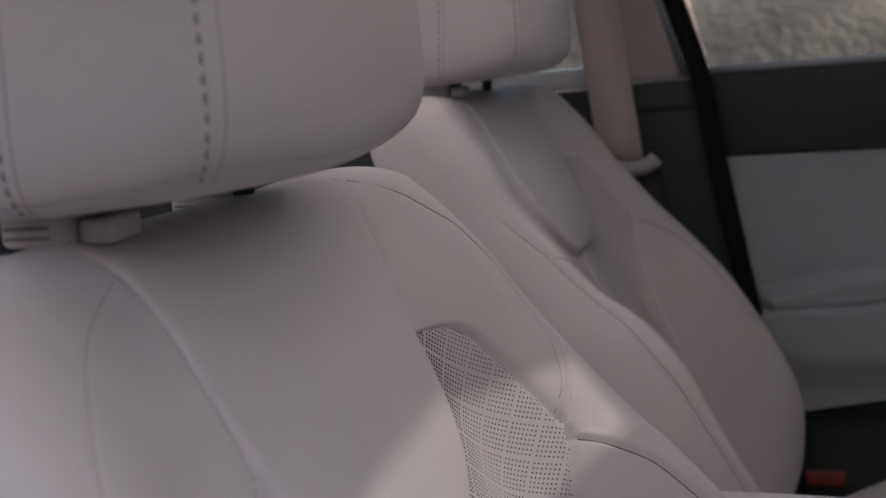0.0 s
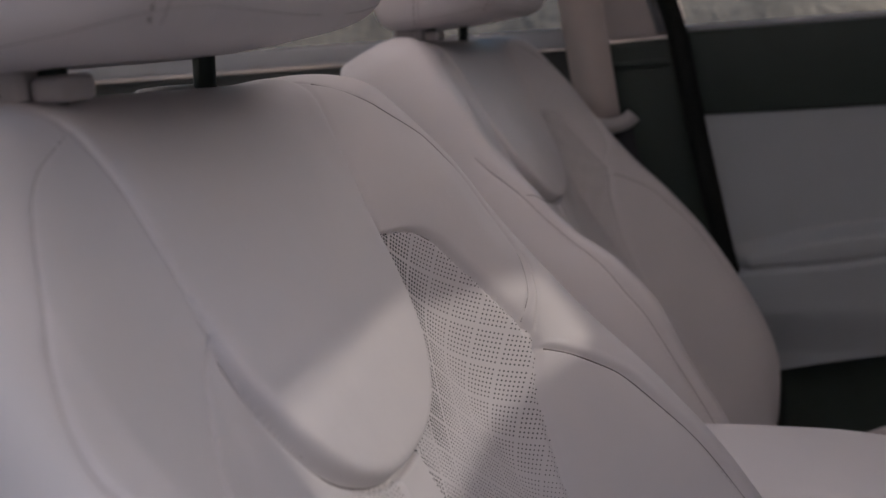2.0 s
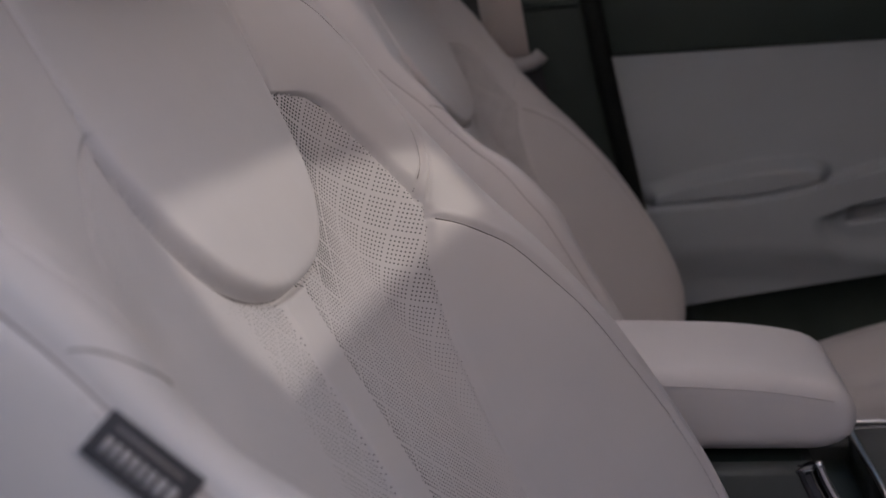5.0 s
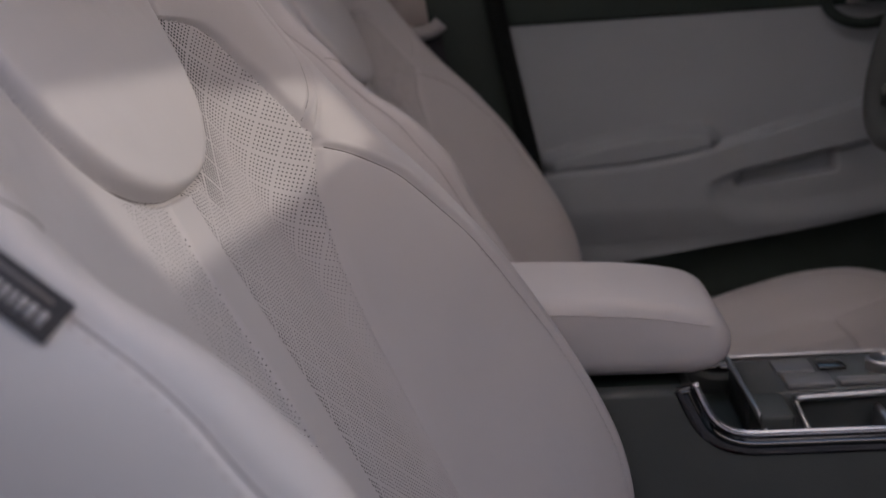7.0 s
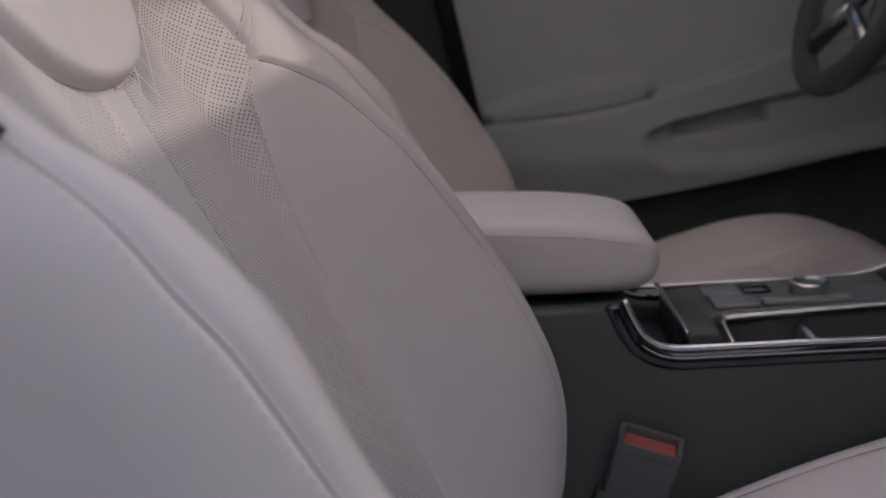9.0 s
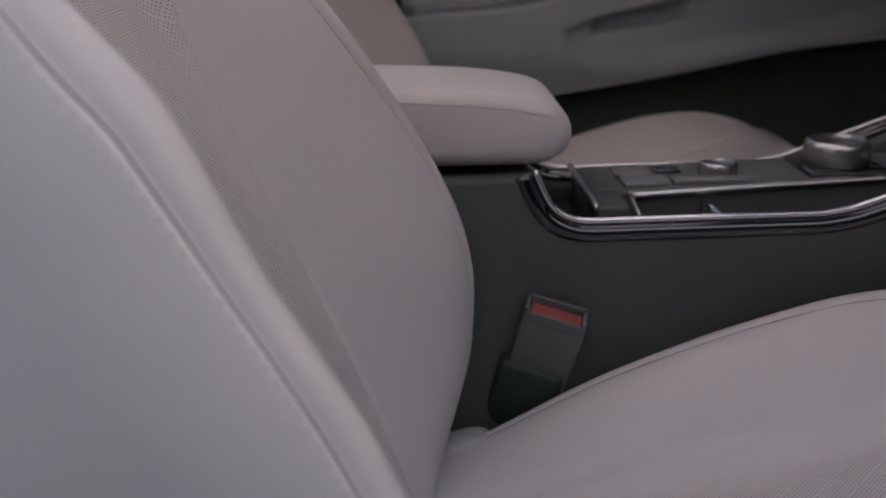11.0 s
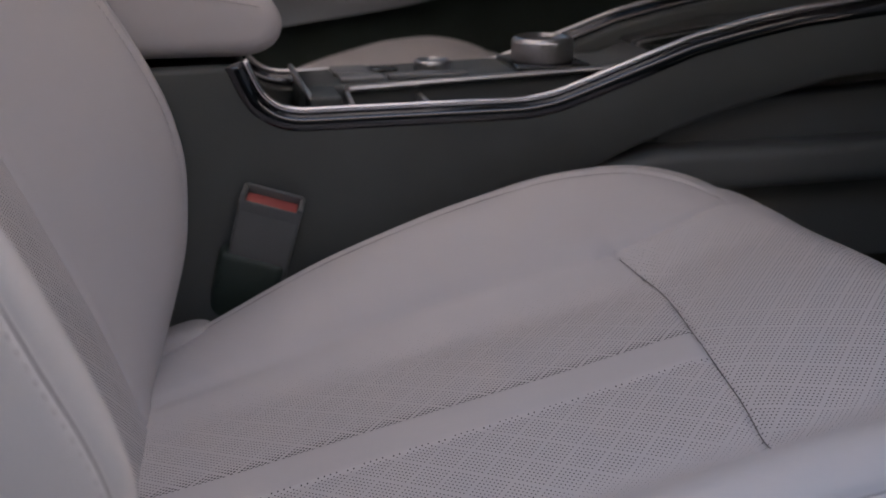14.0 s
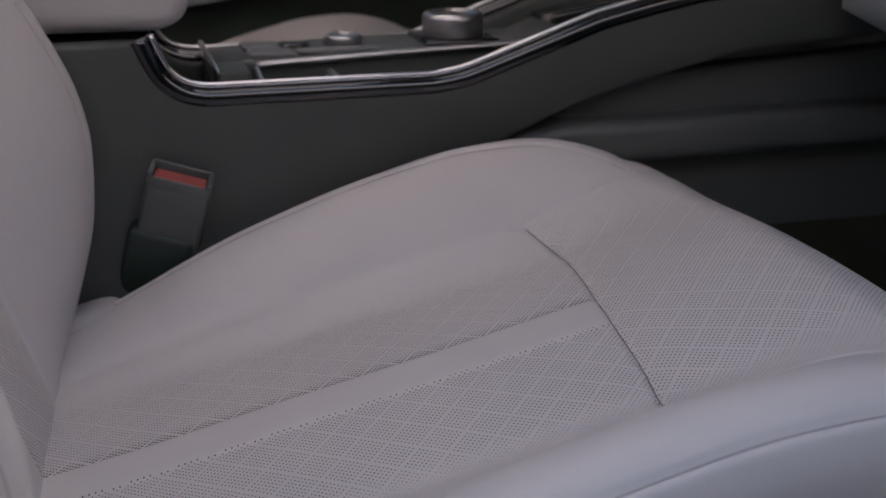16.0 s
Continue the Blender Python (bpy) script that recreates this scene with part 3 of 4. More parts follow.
def backrest_surface():
    s_flat = np.arange(-0.05, TOP - ROLL, 0.0011)
    phi = np.linspace(0, math.radians(150), 46)[1:]
    s = np.r_[s_flat, TOP - ROLL + ROLL * np.sin(phi)]
    drop = np.r_[0 * s_flat, 1.25 * ROLL * (1 - np.cos(phi))]
    sq = np.r_[s_flat, TOP - ROLL + ROLL * phi]          # keeps running over the top
    sq = np.minimum(sq, 0.70)
    H, C, W, Yi = crest(sq), middle(sq), half_w(sq), inner_y(sq)
    W = W - 0.045 * np.r_[0 * s_flat, 1 - np.cos(phi)]
    yk = W - 0.024
    n_in, n_out, n_side = 200, 44, 12
    q = np.linspace(0, 1, n_in)
    th = np.linspace(0, math.pi / 2, n_out)[1:]
    y_in = yk[:, None] * q
    t = np.clip((y_in - Yi[:, None]) / (yk - Yi)[:, None], 0, 1)
    h_in = C[:, None] + (H - C)[:, None] * (t * t * (3 - 2 * t))
    top_h = h_in[:, -1:]
    r = np.minimum(0.055, 0.02 + 0.4 * H.clip(0, 1))[:, None]
    y_out = yk[:, None] + (W - yk)[:, None] * np.sin(th)
    h_out = top_h - r * (1 - np.cos(th))
    e = np.linspace(0, 1, n_side)[1:]
    y_side = W[:, None] - 0.012 * e ** 2
    deep = back_depth(sq)[:, None]
    h_side = (top_h - r) * (1 - e) + e * deep
    Y = np.concatenate([y_in, y_out, y_side], 1)
    Hh = np.concatenate([h_in, h_out, h_side], 1)
    Y = np.concatenate([-Y[:, :0:-1], Y], 1)
    Hh = np.concatenate([Hh[:, :0:-1], Hh], 1)
    SS = np.repeat(s[:, None], Y.shape[1], 1)
    SQ = np.repeat(sq[:, None], Y.shape[1], 1)
    a = np.abs(Y)
    outer = np.zeros_like(Y, bool)
    k = np.r_[np.ones(n_out - 1 + n_side - 1, bool), np.zeros(2 * n_in - 1, bool), np.ones(n_out - 1 + n_side - 1, bool)]
    outer[:, k] = True
    Hh = Hh + near_drop(SQ) * sstep(0.120, 0.200, a) * (Y < 0)
    # relief: raised tongue, inset rims, seams
    d = tongue_dist(Y, SQ)
    lift = 0.0080 * sstep(0.60, 0.50, SQ) + 0.0015
    Hh = Hh + lift * (1 - np.exp(-np.clip(d, 0, 1) / 0.0017)) * ~outer
    Hh = Hh + line_groove(d + 0.001, 1.0, 0.0016) * (0.0008 + 0.0026 * sstep(0.60, 0.50, SQ)) * ~outer
    sq_in = np.clip(SQ, -0.08, 0.566)
    di = np.where(Y < 0, inset_near(sq_in), inset_far(sq_in)) - a
    shoulder = (SQ > 0.455) & (d < 0)
    rim = sstep(0.64, 0.57, SQ)
    Hh = Hh + rim * np.where(shoulder, 0.0016 * sstep(0.458, 0.480, SQ) * sstep(0.0, -0.006, di) * sstep(0.205, 0.19, a), 0) * ~outer
    Hh = Hh + rim * line_groove(di, 0.0022, 0.0016) * (SQ > 0.452) * (SQ < 0.566) * (d < 0.002) * ~outer
    strip = (d < -0.002) & (SQ < 0.47)
    Hh = Hh + np.where(strip, 0.0022 * sstep(0.020, 0.016, a), 0) * ~outer
    dp = (a - pipe_y(np.minimum(SQ, 0.458)))
    on_pipe = (SQ < 0.458) & (Y > 0)
    Hh = Hh + sstep(0.455, 0.449, SQ) * np.where(on_pipe, line_groove(dp, 0.0026, 0.0016) + 0.0007 * np.exp(-((dp - 0.0045) / 0.0028) ** 2), 0)
    # rounded end of the shoulder panel, piped collar beside it, seams of the outer edge
    ds = a - np.where(Y < 0, shoulder_near(np.maximum(SQ, 0.455)), shoulder_far(np.maximum(SQ, 0.455)))
    dc = a - collar_y(np.clip(SQ, 0.43, 0.53))
    tab = sstep(0.458, 0.466, SQ) * sstep(0.514, 0.502, SQ) * (Y > 0)
    Hh = Hh + tab * (line_groove(dc, 0.0024, 0.0014) + 0.0014 * sstep(-0.0005, 0.0015, ds) * sstep(0.0005, -0.0015, dc))
    Hh = Hh + np.where((d < 0) & (SQ > 0.455), sstep(0.458, 0.468, SQ) * line_groove(ds, 1.0, 0.0014) * (0.0007 + 0.0017 * sstep(0.62, 0.52, SQ)), 0)
    do = a - outer_y(np.clip(SQ, -0.08, 0.56))
    Hh = Hh + np.where((SQ < 0.56) & (Y < 0), line_groove(do, 0.0024, 0.0022) * sstep(0.56, 0.53, SQ), 0)
    Hh = Hh + sstep(0.462, 0.454, SQ) * line_groove(di, 0.0024, 0.0026) * ~outer
    # gathers along the near edge of the shoulder pad
    gather = np.sin(SQ * 720 + 1.3 * np.sin(SQ * 260)) * sstep(0.478, 0.490, SQ) * sstep(0.556, 0.545, SQ)
    Hh = Hh + np.where(Y < 0, 0.0005 * gather * np.exp(-((di - 0.004) / 0.004) ** 2), 0)
    Hh = Hh - drop[:, None] + skew(SQ) * Y
    Hh = np.maximum(Hh, deep - 0.004)
    SS = SS - 0.06 * Y * sstep(0.50, 0.68, SQ)              # the near shoulder stands higher
    P = P0 + SS[..., None] * A_UP + Hh[..., None] * A_OUT
    P[..., 1] = Y
    mid = lambda g: 0.25 * (g[:-1, :-1] + g[1:, :-1] + g[:-1, 1:] + g[1:, 1:])
    fd, fi, fa, fy, fs, fo = mid(d), mid(di), mid(a), mid(Y), mid(SQ), mid(outer.astype(float)) > 0.5
    region = np.full(fd.shape, 7)
    region[:] = np.where(fy < 0, 5, 6)                                   # bolsters
    side = fo & (fa > mid(np.repeat(W[:, None], Y.shape[1], 1)) - 0.0035)
    region[(fs > 0.458) & ~fo & (fd <= 0)] = 3
    region[(fs > 0.458) & fo] = 3
    region[(region == 3) & (fy > 0)] = 4
    hollow = (fi > 0) & (fs < 0.566) & (fd <= 0) & ~fo
    region[hollow & (fy < 0)] = 1
    region[hollow & (fy > 0)] = 2
    region[(fd > 0) & ~fo] = 0
    region[(fa < 0.018) & (fd <= 0) & (fs < 0.5)] = 7
    region[side] = np.where(fy[side] < 0, 8, 9)
    return P, Y, SQ, region


def cut_regions(P, U, Vv, region, names, parent):
    """One mesh for each stitched panel of a padded surface."""
    rows, cols = P.shape[:2]
    F = grid_faces(rows, cols)
    flat, uv = P.reshape(-1, 3), np.stack([U, Vv], -1).reshape(-1, 2)
    for key, (name, mat, label) in names.items():
        f = F[region.ravel() == key]
        if not len(f):
            continue
        used, inv = np.unique(f, return_inverse=True)
        place(name, mesh_of(name, flat[used], inv.reshape(-1, 4)[:, ::-1] if FLIP else inv.reshape(-1, 4), mat, uv=uv[used]), parent, label)


FLIP = True


def rounded_solid(centre, half, power=0.42, rows=80, cols=140, lean=0.0, power_z=None):
    """A cushion-like block with soft edges."""
    a, b = np.linspace(-math.pi / 2, math.pi / 2, rows), np.linspace(0, 2 * math.pi, cols, endpoint=False)
    B, A = np.meshgrid(b, a)
    pw = lambda v, e: np.sign(v) * np.abs(v) ** e
    pz = power_z or power
    X = half[0] * pw(np.cos(A), pz) * pw(np.cos(B), power)
    Y = half[1] * pw(np.cos(A), pz) * pw(np.sin(B), power)
    Z = half[2] * pw(np.sin(A), pz)
    c, s = math.cos(lean), math.sin(lean)
    return np.stack([X * c - Z * s + centre[0], Y + centre[1], X * s + Z * c + centre[2]], -1), grid_faces(rows, cols, True)


cush_x = [0.20, 0.247, 0.321, 0.408, 0.519, 0.61, 0.66, 0.70, 0.74]
cush_c = smooth_curve([0.10, *cush_x], [0.255, 0.266, 0.275, 0.290, 0.311, 0.336, 0.358, 0.375, 0.389, 0.398], 0.02)
cush_e = smooth_curve([0.10, 0.25, 0.306, 0.396, 0.488, 0.582, 0.655, 0.712, 0.74], [0.25, 0.285, 0.312, 0.359, 0.393, 0.419, 0.425, 0.414, 0.402], 0.03)
front_edge = smooth_curve([0.15, 0.614, 0.65, 0.676, 0.712, 0.7525, 0.80, 1.1], [0.152, 0.152, 0.1545, 0.160, 0.1734, 0.192, 0.215, 0.24], 0.012)
front_seam = smooth_curve([-0.17, -0.085, 0.014, 0.057, 0.103, 0.133, 0.1525, 0.17], [0.590, 0.6085, 0.619, 0.6255, 0.6305, 0.6236, 0.614, 0.602], 0.012)
cush_pipe = smooth_curve([0.15, 0.30, 0.396, 0.484, 0.578, 0.65, 0.698, 0.717, 0.76], [0.214, 0.221, 0.220, 0.221, 0.221, 0.216, 0.203, 0.183, 0.16], 0.010)
NOSE, NOSE_R = 0.838, 0.115


def cushion_surface():
    x_flat = np.arange(0.17, NOSE - NOSE_R, 0.0024)
    phi = np.linspace(0, math.radians(120), 50)[1:]
    x = np.r_[x_flat, NOSE - NOSE_R + NOSE_R * np.sin(phi)]
    drop = np.r_[0 * x_flat, NOSE_R * (1 - np.cos(phi))]
    xq = np.minimum(np.r_[x_flat, NOSE - NOSE_R + NOSE_R * phi], 0.74)
    run = np.r_[x_flat, NOSE - NOSE_R + NOSE_R * phi]
    C, E = cush_c(xq), cush_e(xq)
    W = smooth_curve([0.15, 0.30, 0.60, 0.72, 0.80, 0.95], [0.236, 0.250, 0.258, 0.257, 0.250, 0.240], 0.03)(run)
    yk = W - 0.030
    n_in, n_out, n_side = 116, 28, 12
    q = np.linspace(0, 1, n_in)
    th = np.linspace(0, math.pi / 2, n_out)[1:]
    y_in = yk[:, None] * q
    t = np.clip((y_in - 0.105) / (yk - 0.105)[:, None], 0, 1)
    z_in = C[:, None] + (E - C)[:, None] * (t * t * (3 - 2 * t)) + 0.006 * np.cos(y_in / 0.15 * math.pi / 2).clip(0, 1) - 0.006
    top = z_in[:, -1:]
    y_out = yk[:, None] + (W - yk)[:, None] * np.sin(th)
    z_out = top - 0.035 * (1 - np.cos(th))
    e = np.linspace(0, 1, n_side)[1:]
    y_side = W[:, None] - 0.01 * e
    z_side = (top - 0.035) * (1 - e) + e * 0.17
    Y, Z = np.concatenate([y_in, y_out, y_side], 1), np.concatenate([z_in, z_out, z_side], 1)
    Y, Z = np.concatenate([-Y[:, :0:-1], Y], 1), np.concatenate([Z[:, :0:-1], Z], 1)
    a = np.abs(Y)
    R = np.repeat(run[:, None], Y.shape[1], 1)
    X = np.repeat(x[:, None], Y.shape[1], 1) - 0.6 * (np.clip(a - 0.03, 0, 1)) ** 2 * sstep(0.62, 0.90, R)
    outer = np.zeros_like(Y, bool)
    k = np.r_[np.ones(n_out + n_side - 2, bool), np.zeros(2 * n_in - 1, bool), np.ones(n_out + n_side - 2, bool)]
    outer[:, k] = True
    seam_x = front_seam(np.clip(Y, -0.17, 0.17))
    edge = front_edge(R)                                            # front panel flares over the bolster
    dx = R - seam_x
    Z = Z + np.where(a < edge, line_groove(dx, 0.0022, 0.0016) - 0.002 * np.exp(-(dx / 0.012) ** 2), 0)
    Z = Z + np.where(~outer & (R > 0.60), line_groove(a - edge, 0.0022, 0.0030), 0)
    Z = Z + np.where(~outer & (R < seam_x), 0.0018 * sstep(0.020, 0.0165, a) - 0.0025 * np.exp(-((a - 0.152) / 0.008) ** 2), 0)
    dp = np.where(Y < 0, a - (W[:, None] - 0.010), a - cush_pipe(np.minimum(R, 0.76)))
    Z = Z + np.where(R < 0.722, line_groove(dp, 0.0020, 0.0016) + 0.0012 * np.exp(-((dp - 0.004) / 0.0025) ** 2), 0)
    Z = np.maximum(Z - drop[:, None] + 0.006 * Y, 0.165)
    P = np.stack([X, Y, Z], -1)
    mid = lambda g: 0.25 * (g[:-1, :-1] + g[1:, :-1] + g[:-1, 1:] + g[1:, 1:])
    fy, fa, fr, fdx, fe, fo = mid(Y), mid(a), mid(R), mid(dx), mid(edge), mid(outer.astype(float)) > 0.5
    region = np.where(fy < 0, 5, 6)
    inn = ~fo & (fa < fe)
    region[inn & (fdx > 0)] = 0
    region[inn & (fdx <= 0) & (fy < 0)] = 1
    region[inn & (fdx <= 0) & (fy > 0)] = 2
    region[inn & (fdx <= 0) & (fa < 0.018)] = 7
    low = fo & (fa > mid(np.repeat(W[:, None], Y.shape[1], 1)) - 0.0105) & (mid(Z) < 0.30)
    region[low] = np.where(fy[low] < 0, 8, 9)
    return P, Y, R, region


def seam_points(P, Y, S, wanted, lo, hi, side, step=3, lift=0.0002):
    """Points of a padded surface along a line of wanted half-widths."""
    half = Y.shape[1] // 2
    out = []
    for r in range(0, P.shape[0], step):
        s = S[r, 0]
        if not lo <= s <= hi:
            continue
        cols = np.arange(half, Y.shape[1]) if side > 0 else np.arange(half, -1, -1)
        yy = np.abs(Y[r, cols])
        keep = np.r_[True, np.maximum.accumulate(yy)[:-1] < yy[1:]]
        w = float(wanted(s))
        if w > yy[keep].max():
            continue
        out.append([float(np.interp(w, yy[keep], P[r, cols[keep], i])) for i in range(3)])
    out = np.array(out)
    if len(out) > 6:
        for _ in range(3):
            out[1:-1] = 0.25 * out[:-2] + 0.5 * out[1:-1] + 0.25 * out[2:]
    return out


def surface_point(P, U, S, y, s, lift=0.0):
    """The point of a padded surface at a half-width and a run."""
    col = S[:, 0]
    r = int(np.clip(np.searchsorted(col, s) - 1, 0, len(col) - 2))
    f = float(np.clip((s - col[r]) / max(col[r + 1] - col[r], 1e-9), 0, 1))
    p = [(1 - f) * float(np.interp(y, U[r], P[r, :, i])) + f * float(np.interp(y, U[r + 1], P[r + 1, :, i])) for i in range(3)]
    p[2] += lift
    return p


def seam(pts, parent, r=0.0008, mat=None, name="seam"):
    return place(name, part_mesh(sweep_bm([tuple(p) for p in pts], circle(r, 6), up=(0.31, 0.62, 0.72)), mat or THREAD), parent, "fine sewn seam")


def part_mesh(bm, mat):
    me = bpy.data.meshes.new("seam")
    bm.to_mesh(me)
    bm.free()
    me.materials.append(mat)
    me.shade_smooth()
    return me


def stitch_row(points, out, length=0.0042, gap=0.0034, thick=0.0006):
    """A row of separate thread stitches along a seam."""
    p = dense(points, 0.0005, 0)
    d = np.r_[0, np.cumsum(np.linalg.norm(np.diff(p, axis=0), axis=1))]
    bm = bmesh.new()
    at = 0.0
    while at + length < d[-1]:
        a, b = [Vector([float(np.interp(g, d, p[:, i])) for i in range(3)]) for g in (at, at + length)]
        mid = (a + b) / 2 + Vector(out) * 0.0009
        sweep_bm([a - Vector(out) * 0.0004, a.lerp(mid, 0.6), mid, b.lerp(mid, 0.6), b - Vector(out) * 0.0004], circle(thick, 6), up=(0.3, 0.5, 0.8), bm=bm)
        at += length + gap
    return bm


def head_rise(x, y, z):
    """The headrest's underside lifts towards its front corners and sags between them."""
    ahead = sstep(-0.05, 0.05, x)
    return np.clip((1.02 - z) / 0.12, 0, 1) * (0.010 * ahead ** 1.3 * (1 + 0.3 * y / 0.136) - 0.009 * ahead * np.clip(1 - (y / 0.12) ** 2, 0, 1))


def build_seat():
    seat = tagged(new("front_seat"), "pale leather front seat with punched panels", "car seat", group="front seats")
    seat.location = (0.3, 0, 0)

    def mine(ob):
        return on(seat, ob)

    # backrest
    shell_s = np.linspace(-0.06, 0.655, 30)
    a = np.linspace(-1, 1, 40)
    W = half_w(shell_s)
    V = P0 + shell_s[:, None, None] * A_UP + (back_depth(shell_s)[:, None] - 0.002 - 0.035 * (1 - np.abs(a) ** 3.0)[None, :])[..., None] * A_OUT
    V[..., 1] = (W - 0.010)[:, None] * a
    back = mine(place("backrest", mesh_of("backrest", V.reshape(-1, 3), grid_faces(30, 40), LEATHER), None, "leather back shell"))
    P, U, S, region = backrest_surface()
    names = {0: ("middle_panel", LEATHER, "smooth raised tongue panel"), 1: ("punched_panel", PUNCHED_BACK, "punched leather inset"), 2: ("punched_panel", PUNCHED_BACK, "punched leather inset"),
             3: ("shoulder_panel", LEATHER, ""), 4: ("shoulder_panel", LEATHER, ""), 5: ("bolster", LEATHER, ""), 6: ("bolster", LEATHER, ""),
             7: ("centre_strip", LEATHER, ""), 8: ("side_panel", LEATHER, ""), 9: ("side_panel", LEATHER, "")}
    cut_regions(P, U, S, region, names, back)
    for side in (-1, 1):
        if side > 0:
            seam(seam_points(P, U, S, pipe_y, -0.02, 0.4515, side, 2), back, 0.0006)
        else:
            seam(seam_points(P, U, S, outer_y, -0.02, 0.55, side), back, 0.0007, SEAM_SOFT)
        seam(seam_points(P, U, S, shoulder_far if side > 0 else shoulder_near, 0.470, 0.668 if side > 0 else 0.655, side, 2), back, 0.0005, THREAD if side > 0 else SEAM_SOFT)
        seam(seam_points(P, U, S, inset_far if side > 0 else inset_near, 0.545 if side > 0 else 0.48, 0.562, side, 2), back, 0.0005, THREAD if side > 0 else SEAM_SOFT)
    # short curved seam from the end of the shoulder pad to the outer seam
    arc = []
    for yy, ss in dense([(-0.183, 0.470), (-0.205, 0.474), (-0.2208, 0.4824), (-0.226, 0.489), (-0.2297, 0.4945), (-0.2327, 0.498), (-0.2347, 0.500)], 0.002, 3):
        arc.append(surface_point(P, U, S, yy, ss))
    seam(dense(arc, 0.002, 6), back, 0.0006)
    # stitches beside the piping of the far bolster
    pts = seam_points(P, U, S, lambda q: pipe_y(q) - 0.0036, -0.02, 0.34, 1, 2)
    place("stitching", part_mesh(stitch_row([tuple(p) for p in pts], (0.6, 0.2, 0.7), 0.0026, 0.0022, 0.0003), STITCH), back, "row of thread stitches")
    rim = []
    for k in np.linspace(-1, 1, 121):
        ang, e = abs(k) * math.pi / 2, 0.8 if k > 0 else 2 / 2.3
        ss = 0.555 - 0.088 * math.cos(ang) ** e
        yy = math.sin(ang) ** e * float(tongue_far(ss) if k > 0 else -tongue_near(ss))
        rim.append(surface_point(P, U, S, yy * 1.02, ss, 0.0004))
    rim = np.array(rim)
    for _ in range(4):
        rim[1:-1] = 0.25 * rim[:-2] + 0.5 * rim[1:-1] + 0.25 * rim[2:]
    seam(rim, back, 0.0005)
    pts = seam_points(P, U, S, lambda s: outer_y(s) + 0.0026, -0.02, 0.49, -1)
    place("stitching", part_mesh(stitch_row([tuple(p) for p in pts], (0.3, -0.8, 0.4), 0.0030, 0.0032, 0.0003), STITCH), back, "row of thread stitches")
    # headrest
    V, F = rounded_solid((-0.034, 0, 1.025), (0.076, 0.136, 0.126), 0.36, 150, 190, 0.06, 0.22)
    V[..., 0] += 0.006 * (1 - (V[..., 1] / 0.136) ** 2)
    V[..., 2] += head_rise(V[..., 0], V[..., 1], V[..., 2])
    head = mine(place("headrest", mesh_of("headrest", V.reshape(-1, 3), F, LEATHER), None, "padded leather headrest"))
    def head_point(x, z, sgn):
        r = max(1e-4, 1 - (abs(z) / 0.126) ** (2 / 0.22)) ** 0.11
        x = x * r - 0.05 * (1 - r) + (0.13 if x < 0.03 else 0.03) * (z + 0.06)
        x = min(x, 0.0745 * r)
        y = sgn * 0.136 * r * max(0.0, 1 - (abs(x) / (0.076 * r)) ** (2 / 0.36)) ** 0.18
        c, s_ = math.cos(0.06), math.sin(0.06)
        p = np.array((x * c - z * s_ - 0.034, y, x * s_ + z * c + 1.025))
        p[0] += 0.006 * (1 - (p[1] / 0.136) ** 2)
        p[2] += float(head_rise(p[0], p[1], p[2]))
        return p

    for sgn in (-1, 1):
        for x in (-0.008, 0.0650):
            pts = [head_point(x, z, sgn) for z in np.linspace(-0.122, 0.122, 120)]
            seam(pts, head, 0.0003, SEAM_SOFT)
            pts = [head_point(x - 0.0048, z, sgn) for z in np.linspace(-0.121, 0.121, 120)]
            place("stitching", part_mesh(stitch_row(pts, (0, sgn, 0), 0.0034, 0.0032, 0.0005), THREAD), head, "row of thread stitches")
    r = (1 - (0.118 / 0.126) ** (2 / 0.22)) ** 0.11
    hem = []
    for ang in np.linspace(-2.6, 1.5, 90):
        cb, sb = math.cos(ang), math.sin(ang)
        hx, hy = 0.076 * r * math.copysign(abs(cb) ** 0.36, cb), 0.136 * r * math.copysign(abs(sb) ** 0.36, sb)
        p = np.array((hx * math.cos(0.06) + 0.118 * math.sin(0.06) - 0.034, hy, hx * math.sin(0.06) - 0.118 * math.cos(0.06) + 1.025))
        p[0] += 0.006 * (1 - (p[1] / 0.136) ** 2)
        p[2] += float(head_rise(p[0], p[1], p[2]))
        hem.append(p)
    seam(dense(hem, 0.003, 2), head, 0.0003, SEAM_SOFT)
    for y in (-0.072, 0.072):
        mine(part("headrest_post", sweep_bm([(-0.052, y, 0.84), (-0.045, y, 0.95)], circle(0.006, 12), up=(0, 1, 0)), PLASTIC_BLACK, None, "dark steel post"))
        V, F = rounded_solid((-0.068, y, 0.889 - 0.055 * y - (0.010 if y > 0 else 0.0)), (0.016, 0.019, 0.009), 0.32, 24, 40)
        guide = mine(place("post_guide", mesh_of("post_guide", V.reshape(-1, 3), F, PLASTIC_PALE), None, "pale ribbed guide collar"))
        for z in (0.885 - 0.055 * y - (0.010 if y > 0 else 0.0), 0.889 - 0.055 * y - (0.010 if y > 0 else 0.0), 0.893 - 0.055 * y - (0.010 if y > 0 else 0.0)):
            part("rib", box_bm((-0.080, y - 0.0200, z - 0.0005), (-0.060, y - 0.0185, z + 0.0005), 0.0003, 1), THREAD, guide)
        V, F = rounded_solid((-0.044, y, 0.886 - 0.055 * y - (0.010 if y > 0 else 0.0)), (0.008, 0.014, 0.0055), 0.4, 24, 40)
        mine(place("post_release", mesh_of("post_release", V.reshape(-1, 3), F, PLASTIC_PALE), None, "pale release button"))
    # cushion
    P, U, S, region = cushion_surface()
